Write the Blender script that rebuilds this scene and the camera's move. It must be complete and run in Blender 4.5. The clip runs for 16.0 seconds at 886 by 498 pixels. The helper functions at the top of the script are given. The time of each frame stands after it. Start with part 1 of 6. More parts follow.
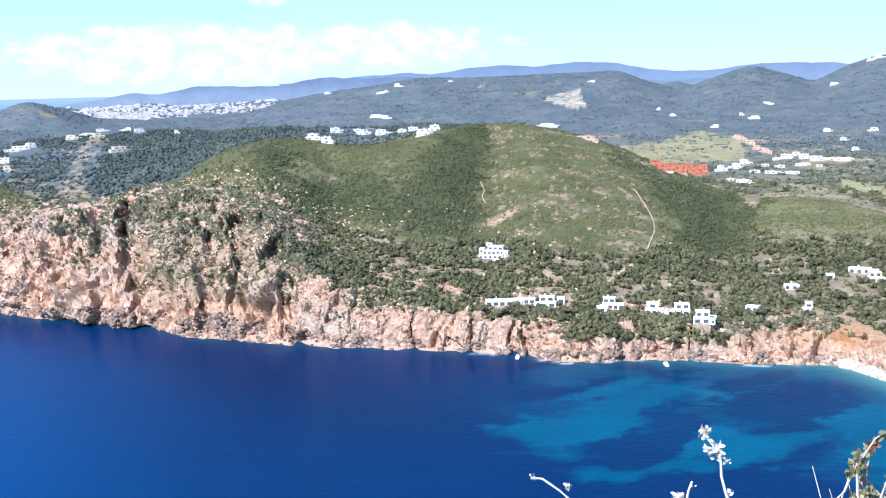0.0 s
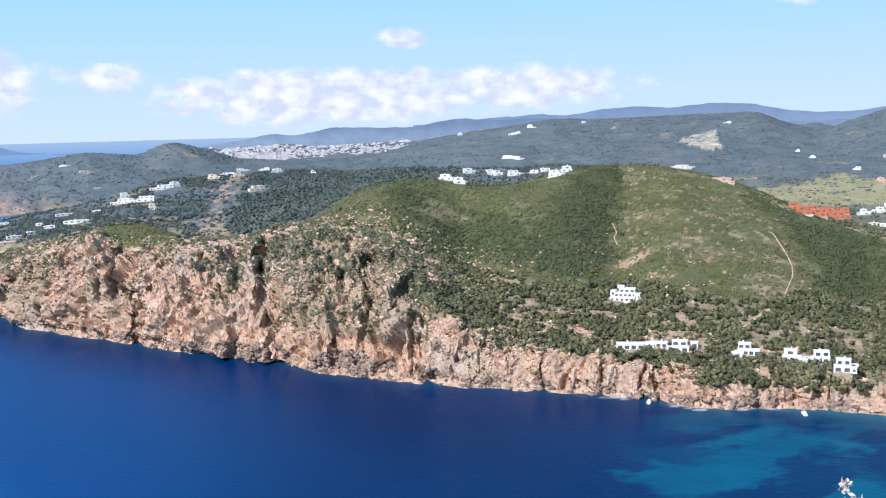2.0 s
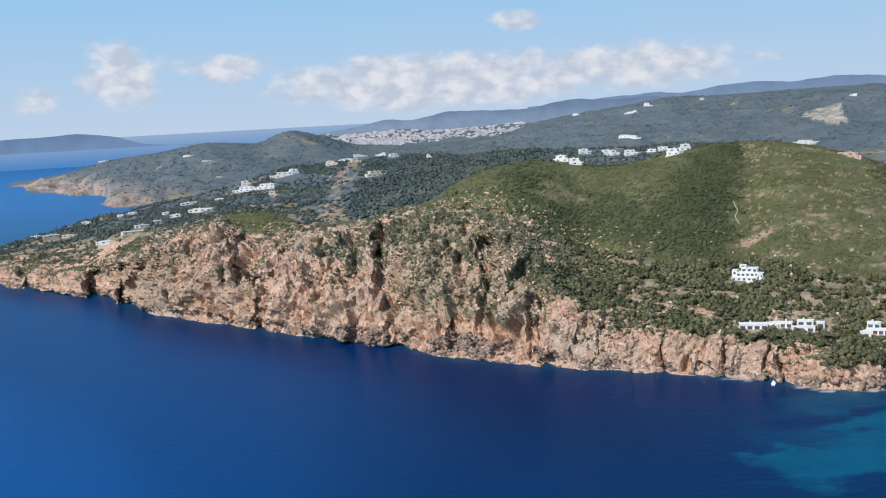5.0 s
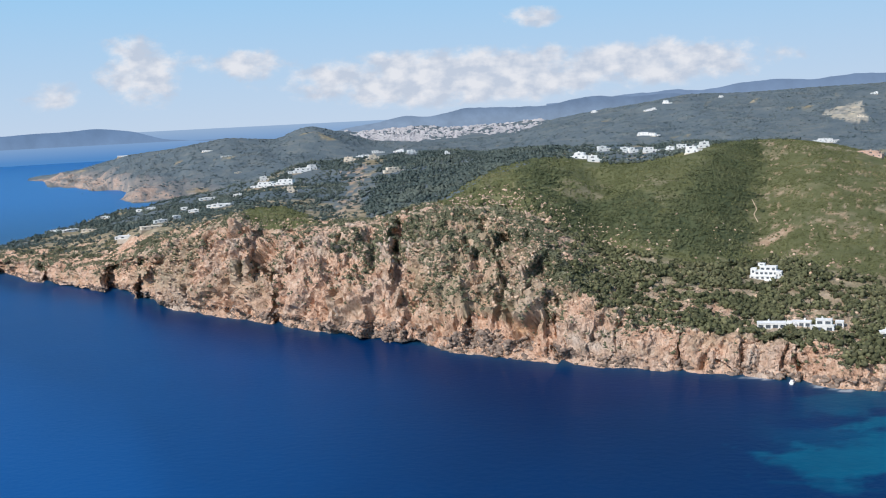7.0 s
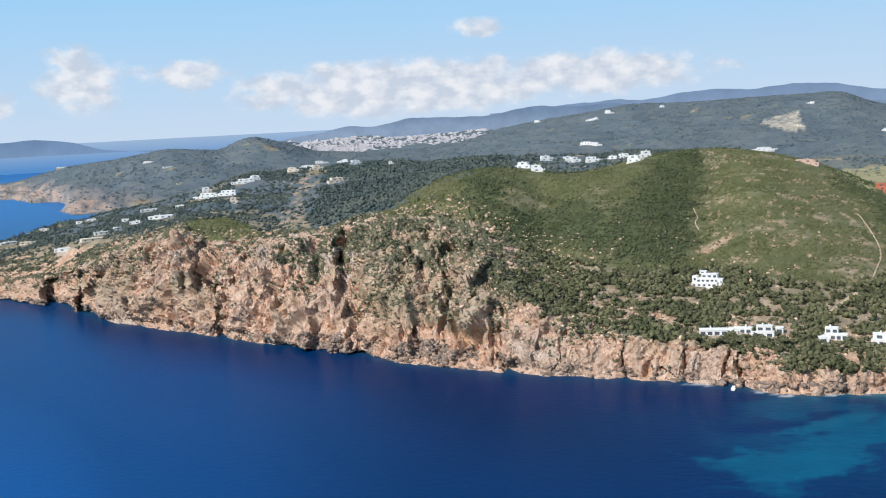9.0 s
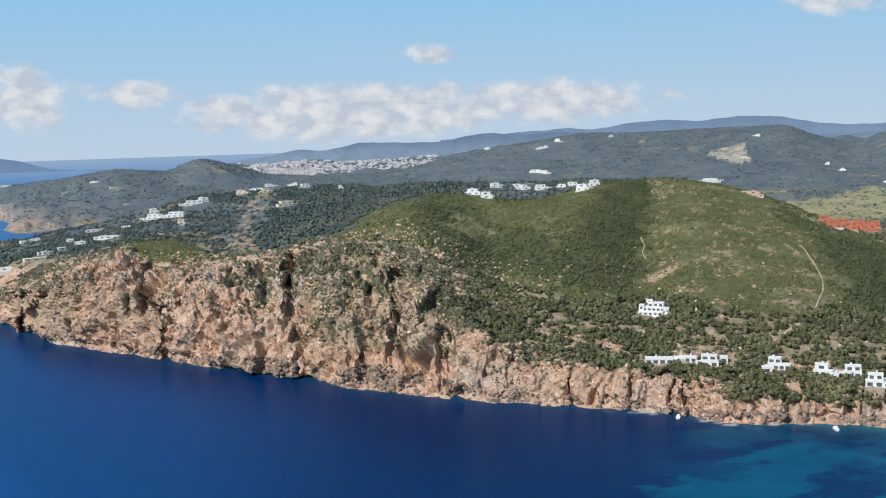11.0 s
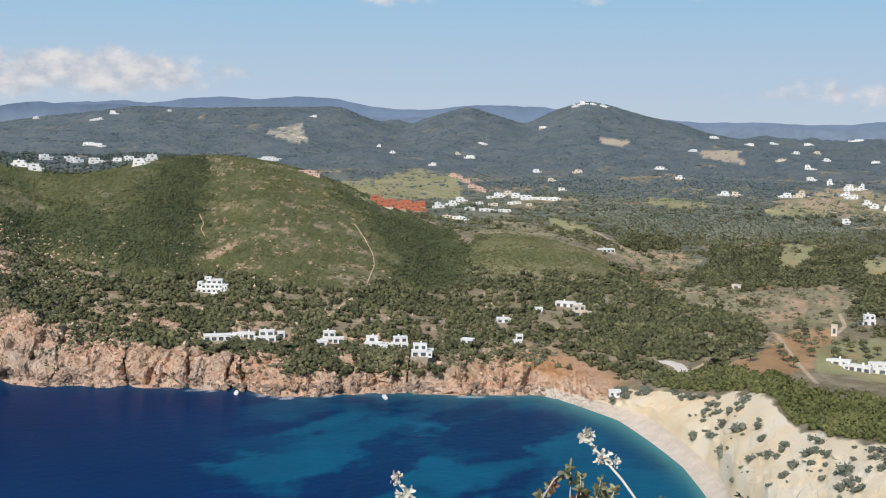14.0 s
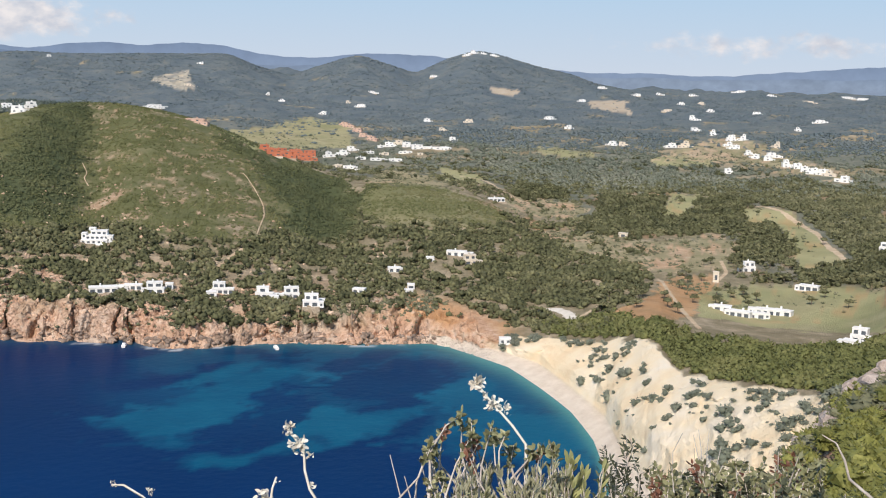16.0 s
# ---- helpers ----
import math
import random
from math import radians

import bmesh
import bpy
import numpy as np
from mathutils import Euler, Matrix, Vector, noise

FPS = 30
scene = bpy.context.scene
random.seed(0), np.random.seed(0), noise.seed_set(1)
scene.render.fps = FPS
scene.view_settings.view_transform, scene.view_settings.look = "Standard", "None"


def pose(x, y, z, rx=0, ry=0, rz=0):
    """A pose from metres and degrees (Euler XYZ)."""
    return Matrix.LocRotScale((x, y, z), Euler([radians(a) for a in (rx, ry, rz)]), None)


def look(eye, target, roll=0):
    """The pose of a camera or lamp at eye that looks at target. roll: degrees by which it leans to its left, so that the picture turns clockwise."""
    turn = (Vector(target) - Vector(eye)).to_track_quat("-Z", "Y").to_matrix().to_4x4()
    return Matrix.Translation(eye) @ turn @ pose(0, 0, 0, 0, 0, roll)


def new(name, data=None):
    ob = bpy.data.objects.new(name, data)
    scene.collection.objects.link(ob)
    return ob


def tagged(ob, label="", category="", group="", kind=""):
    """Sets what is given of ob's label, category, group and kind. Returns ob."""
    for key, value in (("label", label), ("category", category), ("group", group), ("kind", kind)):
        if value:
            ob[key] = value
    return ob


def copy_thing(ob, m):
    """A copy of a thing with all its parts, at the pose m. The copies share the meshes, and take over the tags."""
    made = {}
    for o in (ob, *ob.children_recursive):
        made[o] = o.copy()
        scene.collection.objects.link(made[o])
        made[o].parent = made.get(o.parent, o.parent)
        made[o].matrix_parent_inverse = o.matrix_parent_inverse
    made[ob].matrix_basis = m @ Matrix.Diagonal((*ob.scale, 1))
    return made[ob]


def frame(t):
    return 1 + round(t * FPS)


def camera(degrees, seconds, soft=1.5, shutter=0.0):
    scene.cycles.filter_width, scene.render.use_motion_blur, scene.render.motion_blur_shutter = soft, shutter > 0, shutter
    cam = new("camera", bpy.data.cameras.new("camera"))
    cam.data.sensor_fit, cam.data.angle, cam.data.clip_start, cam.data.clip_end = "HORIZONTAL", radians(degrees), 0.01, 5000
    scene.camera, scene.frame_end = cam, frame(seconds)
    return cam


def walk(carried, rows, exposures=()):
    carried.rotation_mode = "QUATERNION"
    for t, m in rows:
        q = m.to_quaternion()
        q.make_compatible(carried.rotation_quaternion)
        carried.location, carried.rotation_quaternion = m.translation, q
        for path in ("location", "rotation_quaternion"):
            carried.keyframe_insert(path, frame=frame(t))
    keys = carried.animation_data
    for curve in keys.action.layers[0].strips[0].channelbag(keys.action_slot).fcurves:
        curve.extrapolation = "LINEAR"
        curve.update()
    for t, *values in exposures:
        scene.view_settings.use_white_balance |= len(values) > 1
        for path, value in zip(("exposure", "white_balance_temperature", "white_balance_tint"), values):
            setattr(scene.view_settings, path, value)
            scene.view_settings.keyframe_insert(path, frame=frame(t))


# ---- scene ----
cam = camera(42.07, 16.0, soft=1.1)
PATH = [
    (0.0, pose(-0.065, 0.000, 139.965, 81.688, 1.480, -0.016)),
    (0.5, pose(-0.065, 0.000, 139.965, 80.771, 0.998, 0.235)),
    (1.0, pose(-0.065, 0.000, 139.965, 81.536, 1.086, -0.318)),
    (1.5, pose(-0.065, 0.000, 139.965, 83.140, 2.045, 2.691)),
    (2.0, pose(-0.065, 0.000, 139.965, 83.872, 1.492, 6.524)),
    (2.5, pose(-0.065, 0.000, 139.965, 82.921, 1.156, 7.816)),
    (3.0, pose(-0.063, 0.000, 139.966, 82.744, 1.935, 8.880)),
    (3.5, pose(-0.061, 0.000, 139.967, 82.628, 2.504, 9.123)),
    (4.0, pose(-0.058, 0.000, 139.969, 83.142, 2.857, 8.944)),
    (4.5, pose(-0.055, 0.000, 139.970, 83.815, 3.279, 11.120)),
    (4.7, pose(-0.053, 0.000, 139.971, 83.388, 3.192, 11.696)),
    (6.8, pose(-0.034, 0.000, 139.981, 82.974, 2.864, 13.053)),
    (7.0, pose(-0.033, 0.000, 139.983, 83.109, 2.827, 13.090)),
    (7.5, pose(-0.028, 0.000, 139.985, 82.967, 2.858, 13.173)),
    (8.0, pose(-0.023, 0.000, 139.988, 82.596, 2.754, 12.170)),
    (8.5, pose(-0.018, 0.000, 139.990, 83.222, 2.811, 11.916)),
    (9.0, pose(-0.014, 0.000, 139.992, 83.464, 2.930, 10.309)),
    (11.3, pose(-0.001, 0.000, 140.000, 84.675, 1.705, 7.781)),
    (11.5, pose(-0.000, 0.000, 140.000, 84.583, 1.553, 7.869)),
    (12.0, pose(-0.000, 0.000, 140.000, 85.658, 1.875, 8.014)),
    (12.5, pose(-0.000, 0.000, 140.000, 85.400, 1.402, 4.771)),
    (12.8, pose(-0.000, 0.000, 140.000, 85.657, 1.784, -0.381)),
    (13.0, pose(-0.000, 0.000, 140.000, 86.783, 1.087, -4.352)),
    (13.5, pose(-0.000, 0.000, 140.000, 85.766, 0.905, -8.487)),
    (13.7, pose(-0.000, 0.000, 140.000, 84.323, 0.681, -11.262)),
    (14.0, pose(-0.000, 0.000, 140.000, 83.293, -0.772, -13.654)),
    (14.5, pose(-0.000, 0.000, 140.000, 82.948, 1.492, -16.136)),
    (15.0, pose(-0.000, 0.000, 140.000, 81.912, 0.621, -18.639)),
    (15.5, pose(-0.000, 0.000, 140.000, 81.836, 0.195, -20.108)),
    (16.0, pose(-0.000, 0.000, 140.000, 80.879, -1.282, -19.035)),
]
walk(cam, PATH, exposures=((0.0, 0.72, 5550, 17), (1.0, 0.78, 5550, 18), (1.5, 0.7, 5650, 18), (2.0, 0.34, 5850, 15), (2.5, -0.08, 5950, 12), (3.5, -0.25, 6000, 12), (4.0, -0.2, 6050, 12), (4.6, -0.1, 6050, 12), (7.0, 0.0, 6100, 12),
                            (9.0, 0.1, 6150, 11), (11.4, -0.1, 6200, 10), (12.0, -0.1, 6200, 10), (13.0, -0.2, 6250, 10), (14.5, -0.08, 6550, 14), (16.0, 0.06, 6650, 15)))

# ---- world and sun ----
EYE = 140.0
SUN_BEARING, SUN_HEIGHT = -143.0, 42.0
world = bpy.data.worlds.new("sky")
scene.world = world
world.use_nodes = True


def sky_nodes():
    nt = world.node_tree
    nt.nodes.clear()
    N, L = nt.nodes.new, nt.links.new

    def math_node(op, a, b=None, clamp=False):
        n = N("ShaderNodeMath")
        n.operation, n.use_clamp = op, clamp
        for k, v in enumerate((a, b)):
            if v is None:
                continue
            if isinstance(v, (int, float)):
                n.inputs[k].default_value = v
            else:
                L(v, n.inputs[k])
        return n.outputs[0]

    sky = N("ShaderNodeTexSky")
    sky.sky_type, sky.sun_disc = "NISHITA", False
    sky.sun_elevation, sky.sun_rotation = radians(SUN_HEIGHT), radians(SUN_BEARING)
    sky.air_density, sky.dust_density, sky.ozone_density, sky.altitude = 1.3, 0.8, 2.5, 140
    co = N("ShaderNodeTexCoord").outputs["Generated"]
    sep = N("ShaderNodeSeparateXYZ")
    L(co, sep.inputs[0])
    bearing = math_node("MULTIPLY", math_node("ARCTAN2", sep.outputs[0], sep.outputs[1]), 57.2958)
    height = math_node("MULTIPLY", math_node("ARCSINE", sep.outputs[2]), 57.2958)
    vec = N("ShaderNodeCombineXYZ")
    L(bearing, vec.inputs[0])
    L(math_node("MULTIPLY", height, 1.5), vec.inputs[1])
    puff = N("ShaderNodeTexNoise")
    puff.inputs["Scale"].default_value, puff.inputs["Detail"].default_value = 0.55, 7
    puff.inputs["Roughness"].default_value = 0.6
    L(vec.outputs[0], puff.inputs["Vector"])
    # banks of cumulus: bearing, height, half width, half height, weight
    total = None
    for b, h, w, v, k in CLOUDS:
        db = math_node("DIVIDE", math_node("SUBTRACT", bearing, b), w)
        dh = math_node("DIVIDE", math_node("SUBTRACT", height, h), v)
        q = math_node("ADD", math_node("MULTIPLY", db, db), math_node("MULTIPLY", dh, dh))
        g = math_node("MULTIPLY", math_node("SUBTRACT", 1.0, q), k, False)
        g = math_node("MAXIMUM", g, -0.6)
        total = g if total is None else math_node("MAXIMUM", total, g)
    body = math_node("ADD", math_node("MULTIPLY", total, 0.85), math_node("MULTIPLY", math_node("SUBTRACT", puff.outputs["Fac"], 0.5), 2.4))
    ramp = N("ShaderNodeMapRange")
    ramp.interpolation_type = "SMOOTHSTEP"
    ramp.inputs["From Min"].default_value, ramp.inputs["From Max"].default_value = 0.0, 0.75
    L(body, ramp.inputs["Value"])
    # cloud tint: darker, bluer bases
    tint = N("ShaderNodeMix")
    tint.data_type = "RGBA"
    tint.inputs["A"].default_value, tint.inputs["B"].default_value = (5.6, 6.0, 6.6, 1), (8.3, 8.1, 7.9, 1)
    fine = N("ShaderNodeTexNoise")
    fine.inputs["Scale"].default_value, fine.inputs["Detail"].default_value = 0.9, 5
    L(vec.outputs[0], fine.inputs["Vector"])
    shade = N("ShaderNodeMapRange")
    shade.inputs["From Min"].default_value, shade.inputs["From Max"].default_value = 0.4, 0.62
    L(fine.outputs["Fac"], shade.inputs["Value"])
    L(shade.outputs[0], tint.inputs["Factor"])
    # pale haze on the horizon, clear blue over it, then the open sky
    tone = N("ShaderNodeValToRGB")
    for stop, c in zip(tone.color_ramp.elements, HAZE):
        stop.color = (*c, 1)
    rise = N("ShaderNodeMapRange")
    rise.inputs["From Min"].default_value, rise.inputs["From Max"].default_value = -0.5, 9.5
    L(height, rise.inputs["Value"])
    L(rise.outputs[0], tone.inputs[0])
    gain = N("ShaderNodeVectorMath")
    gain.operation = "SCALE"
    gain.inputs["Scale"].default_value = 10.0
    L(tone.outputs[0], gain.inputs[0])
    air = N("ShaderNodeMix")
    air.data_type = "RGBA"
    L(sky.outputs[0], air.inputs["A"])
    L(gain.outputs[0], air.inputs["B"])
    low = N("ShaderNodeMapRange")
    low.interpolation_type = "SMOOTHSTEP"
    low.inputs["From Min"].default_value, low.inputs["From Max"].default_value = 34.0, 9.0
    L(height, low.inputs["Value"])
    L(low.outputs[0], air.inputs["Factor"])
    mix = N("ShaderNodeMix")
    mix.data_type = "RGBA"
    L(math_node("MULTIPLY", ramp.outputs[0], 0.88), mix.inputs["Factor"])
    L(air.outputs["Result"], mix.inputs["A"])
    L(tint.outputs["Result"], mix.inputs["B"])
    bg = N("ShaderNodeBackground")
    bg.inputs["Strength"].default_value = 0.1
    L(mix.outputs["Result"], bg.inputs["Color"])
    out = N("ShaderNodeOutputWorld")
    L(bg.outputs[0], out.inputs[0])


HAZE = ((0.56, 0.66, 0.76), (0.235, 0.555, 0.83))
CLOUDS = ((-12.0, 1.6, 10.0, 1.6, 1.25), (-3.0, 1.8, 7.0, 1.2, 1.15), (-27.6, 2.6, 2.2, 1.9, 1.0), (-22.3, 2.6, 2.8, 0.9, 0.75), (-31.5, 1.5, 1.6, 0.8, 0.8),
          (-8.7, 4.3, 1.6, 0.6, 0.7), (10.7, 6.2, 3.2, 1.1, 0.9), (21.0, 6.2, 2.0, 0.8, 0.7), (26.5, 6.4, 2.2, 0.8, 0.7), (36.0, 1.2, 9.0, 0.7, 0.5))
sky_nodes()
sun_lamp = bpy.data.lights.new("sun", "SUN")
sun_lamp.energy, sun_lamp.angle, sun_lamp.color = 4.4, radians(0.5), (1.0, 0.95, 0.87)
sun = new("sun", sun_lamp)
sb, sh = radians(SUN_BEARING), radians(SUN_HEIGHT)
sun.matrix_world = look(3000 * Vector((math.sin(sb) * math.cos(sh), math.cos(sb) * math.cos(sh), math.sin(sh))), (0, 0, 0))

# ---- materials ----


def material(name, rough=0.8, spec=0.3):
    m = bpy.data.materials.new(name)
    m.use_nodes = True
    b = m.node_tree.nodes["Principled BSDF"]
    b.inputs["Roughness"].default_value, b.inputs["Specular IOR Level"].default_value = rough, spec
    return m, m.node_tree, b


def node(nt, kind, **values):
    n = nt.nodes.new(kind)
    for key, value in values.items():
        n.inputs[key.replace("_", " ")].default_value = value
    return n


def noise_tex(nt, scale, detail=5, rough=0.6, co=None):
    n = node(nt, "ShaderNodeTexNoise", Scale=scale, Detail=detail, Roughness=rough)
    if co is None:
        co = nt.nodes.new("ShaderNodeNewGeometry").outputs["Position"]
    nt.links.new(co, n.inputs["Vector"])
    return n.outputs["Fac"]


def ramp_of(nt, fac, stops):
    r = nt.nodes.new("ShaderNodeValToRGB")
    e = r.color_ramp.elements
    while len(e) < len(stops):
        e.new(0.5)
    for k, (p, c) in enumerate(stops):
        e[k].position, e[k].color = p, (*c, 1)
    nt.links.new(fac, r.inputs[0])
    return r.outputs[0]


def blend(nt, fac, a, b, mode="MIX"):
    m = nt.nodes.new("ShaderNodeMix")
    m.data_type, m.blend_type = "RGBA", mode
    for v, key in ((fac, "Factor"), (a, "A"), (b, "B")):
        if isinstance(v, (int, float)):
            m.inputs[key].default_value = v
        elif isinstance(v, tuple):
            m.inputs[key].default_value = (*v, 1)
        else:
            nt.links.new(v, m.inputs[key])
    return m.outputs["Result"]


def bump(nt, b, fac, strength, distance):
    n = node(nt, "ShaderNodeBump", Strength=strength, Distance=distance)
    nt.links.new(fac, n.inputs["Height"])
    nt.links.new(n.outputs[0], b.inputs["Normal"])


def attr(nt, name):
    n = nt.nodes.new("ShaderNodeAttribute")
    n.attribute_name = name
    return n.outputs["Fac"]


def simple(name, stops, scale, rough=0.8, spec=0.3, relief=0.0, distance=0.1, island=0.0):
    """A surface whose colour follows a noise of that scale through the stops."""
    m, nt, b = material(name, rough, spec)
    fac = noise_tex(nt, scale, 6)
    col = ramp_of(nt, fac, stops)
    if island:
        g = nt.nodes.new("ShaderNodeNewGeometry").outputs["Random Per Island"]
        lit = ramp_of(nt, g, [(0, (1 - island,) * 3), (1, (1 + island * 0.6, 1 + island * 0.5, 1 + island * 0.3))])
        col = blend(nt, 1.0, col, lit, "MULTIPLY")
    nt.links.new(col, b.inputs["Base Color"])
    if relief:
        bump(nt, b, noise_tex(nt, scale * 2.5, 6), relief, distance)
    return m


def ground_material():
    m, nt, b = material("land", 0.95, 0.1)
    soil = ramp_of(nt, noise_tex(nt, 0.06, 8, 0.65), [(0.3, (0.19, 0.160, 0.095)), (0.5, (0.28, 0.235, 0.150)), (0.66, (0.44, 0.36, 0.255))])
    warm = ramp_of(nt, noise_tex(nt, 0.2, 10, 0.75), [(0.28, (0.245, 0.148, 0.10)), (0.40, (0.52, 0.32, 0.214)), (0.52, (0.70, 0.46, 0.322)), (0.65, (0.80, 0.63, 0.485))])
    grey = ramp_of(nt, noise_tex(nt, 0.28, 10, 0.75), [(0.28, (0.23, 0.19, 0.155)), (0.45, (0.50, 0.405, 0.325)), (0.64, (0.75, 0.635, 0.52))])
    rock = blend(nt, ramp_of(nt, noise_tex(nt, 0.022, 6, 0.6), [(0.50, (0, 0, 0)), (0.66, (0.8, 0.8, 0.8))]), warm, grey)
    rust = ramp_of(nt, noise_tex(nt, 0.035, 7, 0.65), [(0.58, (0, 0, 0)), (0.72, (0.6, 0.6, 0.6))])
    rock = blend(nt, rust, rock, (0.55, 0.30, 0.135))
    scrub = ramp_of(nt, noise_tex(nt, 0.035, 9, 0.7), [(0.35, (0.102, 0.111, 0.048)), (0.54, (0.145, 0.149, 0.069)), (0.74, (0.23, 0.21, 0.12))])
    # darker copy of the scrub, for woods and the hill's shaded sides
    thick = ramp_of(nt, noise_tex(nt, 0.05, 9, 0.7), [(0.35, (0.072, 0.088, 0.042)), (0.65, (0.108, 0.122, 0.060))])
    grass = ramp_of(nt, noise_tex(nt, 0.02, 6), [(0.35, (0.28, 0.295, 0.14)), (0.65, (0.42, 0.39, 0.21))])
    earth = ramp_of(nt, noise_tex(nt, 0.03, 7), [(0.35, (0.46, 0.25, 0.12)), (0.65, (0.62, 0.38, 0.20))])
    chalk = ramp_of(nt, noise_tex(nt, 0.05, 8), [(0.3, (0.87, 0.66, 0.41)), (0.5, (0.92, 0.77, 0.54)), (0.7, (0.92, 0.82, 0.66))])
    sand = ramp_of(nt, noise_tex(nt, 0.2, 6), [(0.3, (0.68, 0.575, 0.46)), (0.7, (0.82, 0.72, 0.60))])
    # pine and grove ground are blue-grey: the haze of distance is painted in
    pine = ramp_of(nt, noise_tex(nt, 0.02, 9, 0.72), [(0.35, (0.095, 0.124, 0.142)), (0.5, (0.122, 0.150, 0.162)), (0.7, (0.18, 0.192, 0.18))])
    grove = ramp_of(nt, noise_tex(nt, 0.03, 9, 0.72), [(0.35, (0.12, 0.134, 0.102)), (0.5, (0.178, 0.184, 0.140)), (0.7, (0.30, 0.28, 0.205))])
    col = soil
    for name, c in (("scrub", scrub), ("shaded_thicket", thick), ("grove", grove), ("pine", pine), ("grass", grass), ("earth", earth), ("rock", rock), ("chalk", chalk), ("sand", sand)):
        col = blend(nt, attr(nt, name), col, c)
    nt.links.new(col, b.inputs["Base Color"])
    # blocky joints of the rock, finer crumbs over all
    stretch = node(nt, "ShaderNodeMapping", Scale=(1.0, 1.0, 0.6))
    nt.links.new(nt.nodes.new("ShaderNodeNewGeometry").outputs["Position"], stretch.inputs["Vector"])
    cells = node(nt, "ShaderNodeTexVoronoi", Scale=0.34, Randomness=1.0)
    nt.links.new(stretch.outputs[0], cells.inputs["Vector"])
    fine = node(nt, "ShaderNodeTexVoronoi", Scale=0.95, Randomness=1.0)
    nt.links.new(stretch.outputs[0], fine.inputs["Vector"])
    high = blend(nt, 0.35, cells.outputs["Distance"], fine.outputs["Distance"])
    first = node(nt, "ShaderNodeBump", Distance=2.6)
    first.invert = True
    nt.links.new(high, first.inputs["Height"])
    nt.links.new(attr(nt, "rock"), first.inputs["Strength"])
    second = node(nt, "ShaderNodeBump", Strength=1.0, Distance=1.6)
    nt.links.new(noise_tex(nt, 0.3, 10, 0.75), second.inputs["Height"])
    nt.links.new(first.outputs[0], second.inputs["Normal"])
    nt.links.new(second.outputs[0], b.inputs["Normal"])
    return m


def sea_material():
    m, nt, b = material("water", 0.32, 0.02)
    deep = ramp_of(nt, noise_tex(nt, 0.006, 4), [(0.3, (0.0, 0.0150, 0.068)), (0.7, (0.0, 0.0225, 0.094))])
    shoal = ramp_of(nt, noise_tex(nt, 0.02, 5), [(0.35, (0.0, 0.066, 0.135)), (0.65, (0.002, 0.10, 0.178))])
    edge = (0.06, 0.22, 0.22)
    # water further out is painted lighter, in place of the sky it reflects
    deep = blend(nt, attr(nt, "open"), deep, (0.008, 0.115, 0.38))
    col = blend(nt, attr(nt, "shoal"), deep, shoal)
    col = blend(nt, attr(nt, "edge"), col, edge)
    col = blend(nt, attr(nt, "foam"), col, (0.75, 0.77, 0.78))
    nt.links.new(col, b.inputs["Base Color"])
    bump(nt, b, noise_tex(nt, 0.25, 6, 0.6), 0.35, 0.5)
    return m


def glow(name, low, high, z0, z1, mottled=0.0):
    """Distance behind the place: a glowing tone with the haze painted in, that shifts with height."""
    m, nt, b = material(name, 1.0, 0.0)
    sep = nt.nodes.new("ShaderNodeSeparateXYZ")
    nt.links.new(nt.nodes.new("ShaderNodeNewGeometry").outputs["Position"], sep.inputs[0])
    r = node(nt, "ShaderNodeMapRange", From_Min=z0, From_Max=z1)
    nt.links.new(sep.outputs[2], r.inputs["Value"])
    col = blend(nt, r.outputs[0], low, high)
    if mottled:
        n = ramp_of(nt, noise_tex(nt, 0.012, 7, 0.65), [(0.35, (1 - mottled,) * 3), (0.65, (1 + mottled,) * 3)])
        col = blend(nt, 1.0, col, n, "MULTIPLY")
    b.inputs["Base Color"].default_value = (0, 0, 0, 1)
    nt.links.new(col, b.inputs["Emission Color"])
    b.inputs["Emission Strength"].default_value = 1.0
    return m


LAND, WATER = ground_material(), sea_material()

# ---- the lie of the land: bearing (degrees, right of ahead), range and height of its lines, from the foot of the lookout ----
SHORE = ((-60, 1700, 0), (-40, 1300, 0), (-34.6, 1195, 0), (-33.2, 1126, 0), (-29.6, 1029, 0), (-27.5, 901, 0), (-24.4, 828, 0), (-20.3, 750, 0),
         (-16, 710, 0), (-13.1, 655, 0), (-10.4, 634, 0), (-5.9, 606, 0), (-2, 594, 0), (1, 584, 0), (3.2, 577, 0), (5.8, 560, 0), (8.4, 565, 0),
         (12.9, 567, 0), (15, 562, 0), (18.7, 569, 0), (19.8, 560, 0), (22.7, 527, 0), (24.5, 491, 0), (26, 460, 0), (27.2, 425, 0), (28.1, 378, 0),
         (29, 330, 0), (31, 260, 0), (35, 200, 0), (45, 150, 0), (60, 110, 0))
FOOT = ((-60, 1705, 2), (-34.6, 1199, 2), (-27.5, 905, 2), (-20.3, 754, 2), (-13.1, 659, 2), (-5.9, 610, 2), (1, 588, 2), (5.8, 564, 2), (12.9, 571, 2),
        (17.5, 568, 2), (18.7, 574, 2), (20.5, 562, 2), (22.1, 551, 2), (24.2, 527, 2.5), (26.2, 478, 3), (27.7, 446, 3), (28.6, 405, 4), (30.2, 366, 6), (33, 320, 8),
        (38, 262, 15), (45, 200, 40), (60, 130, 85))
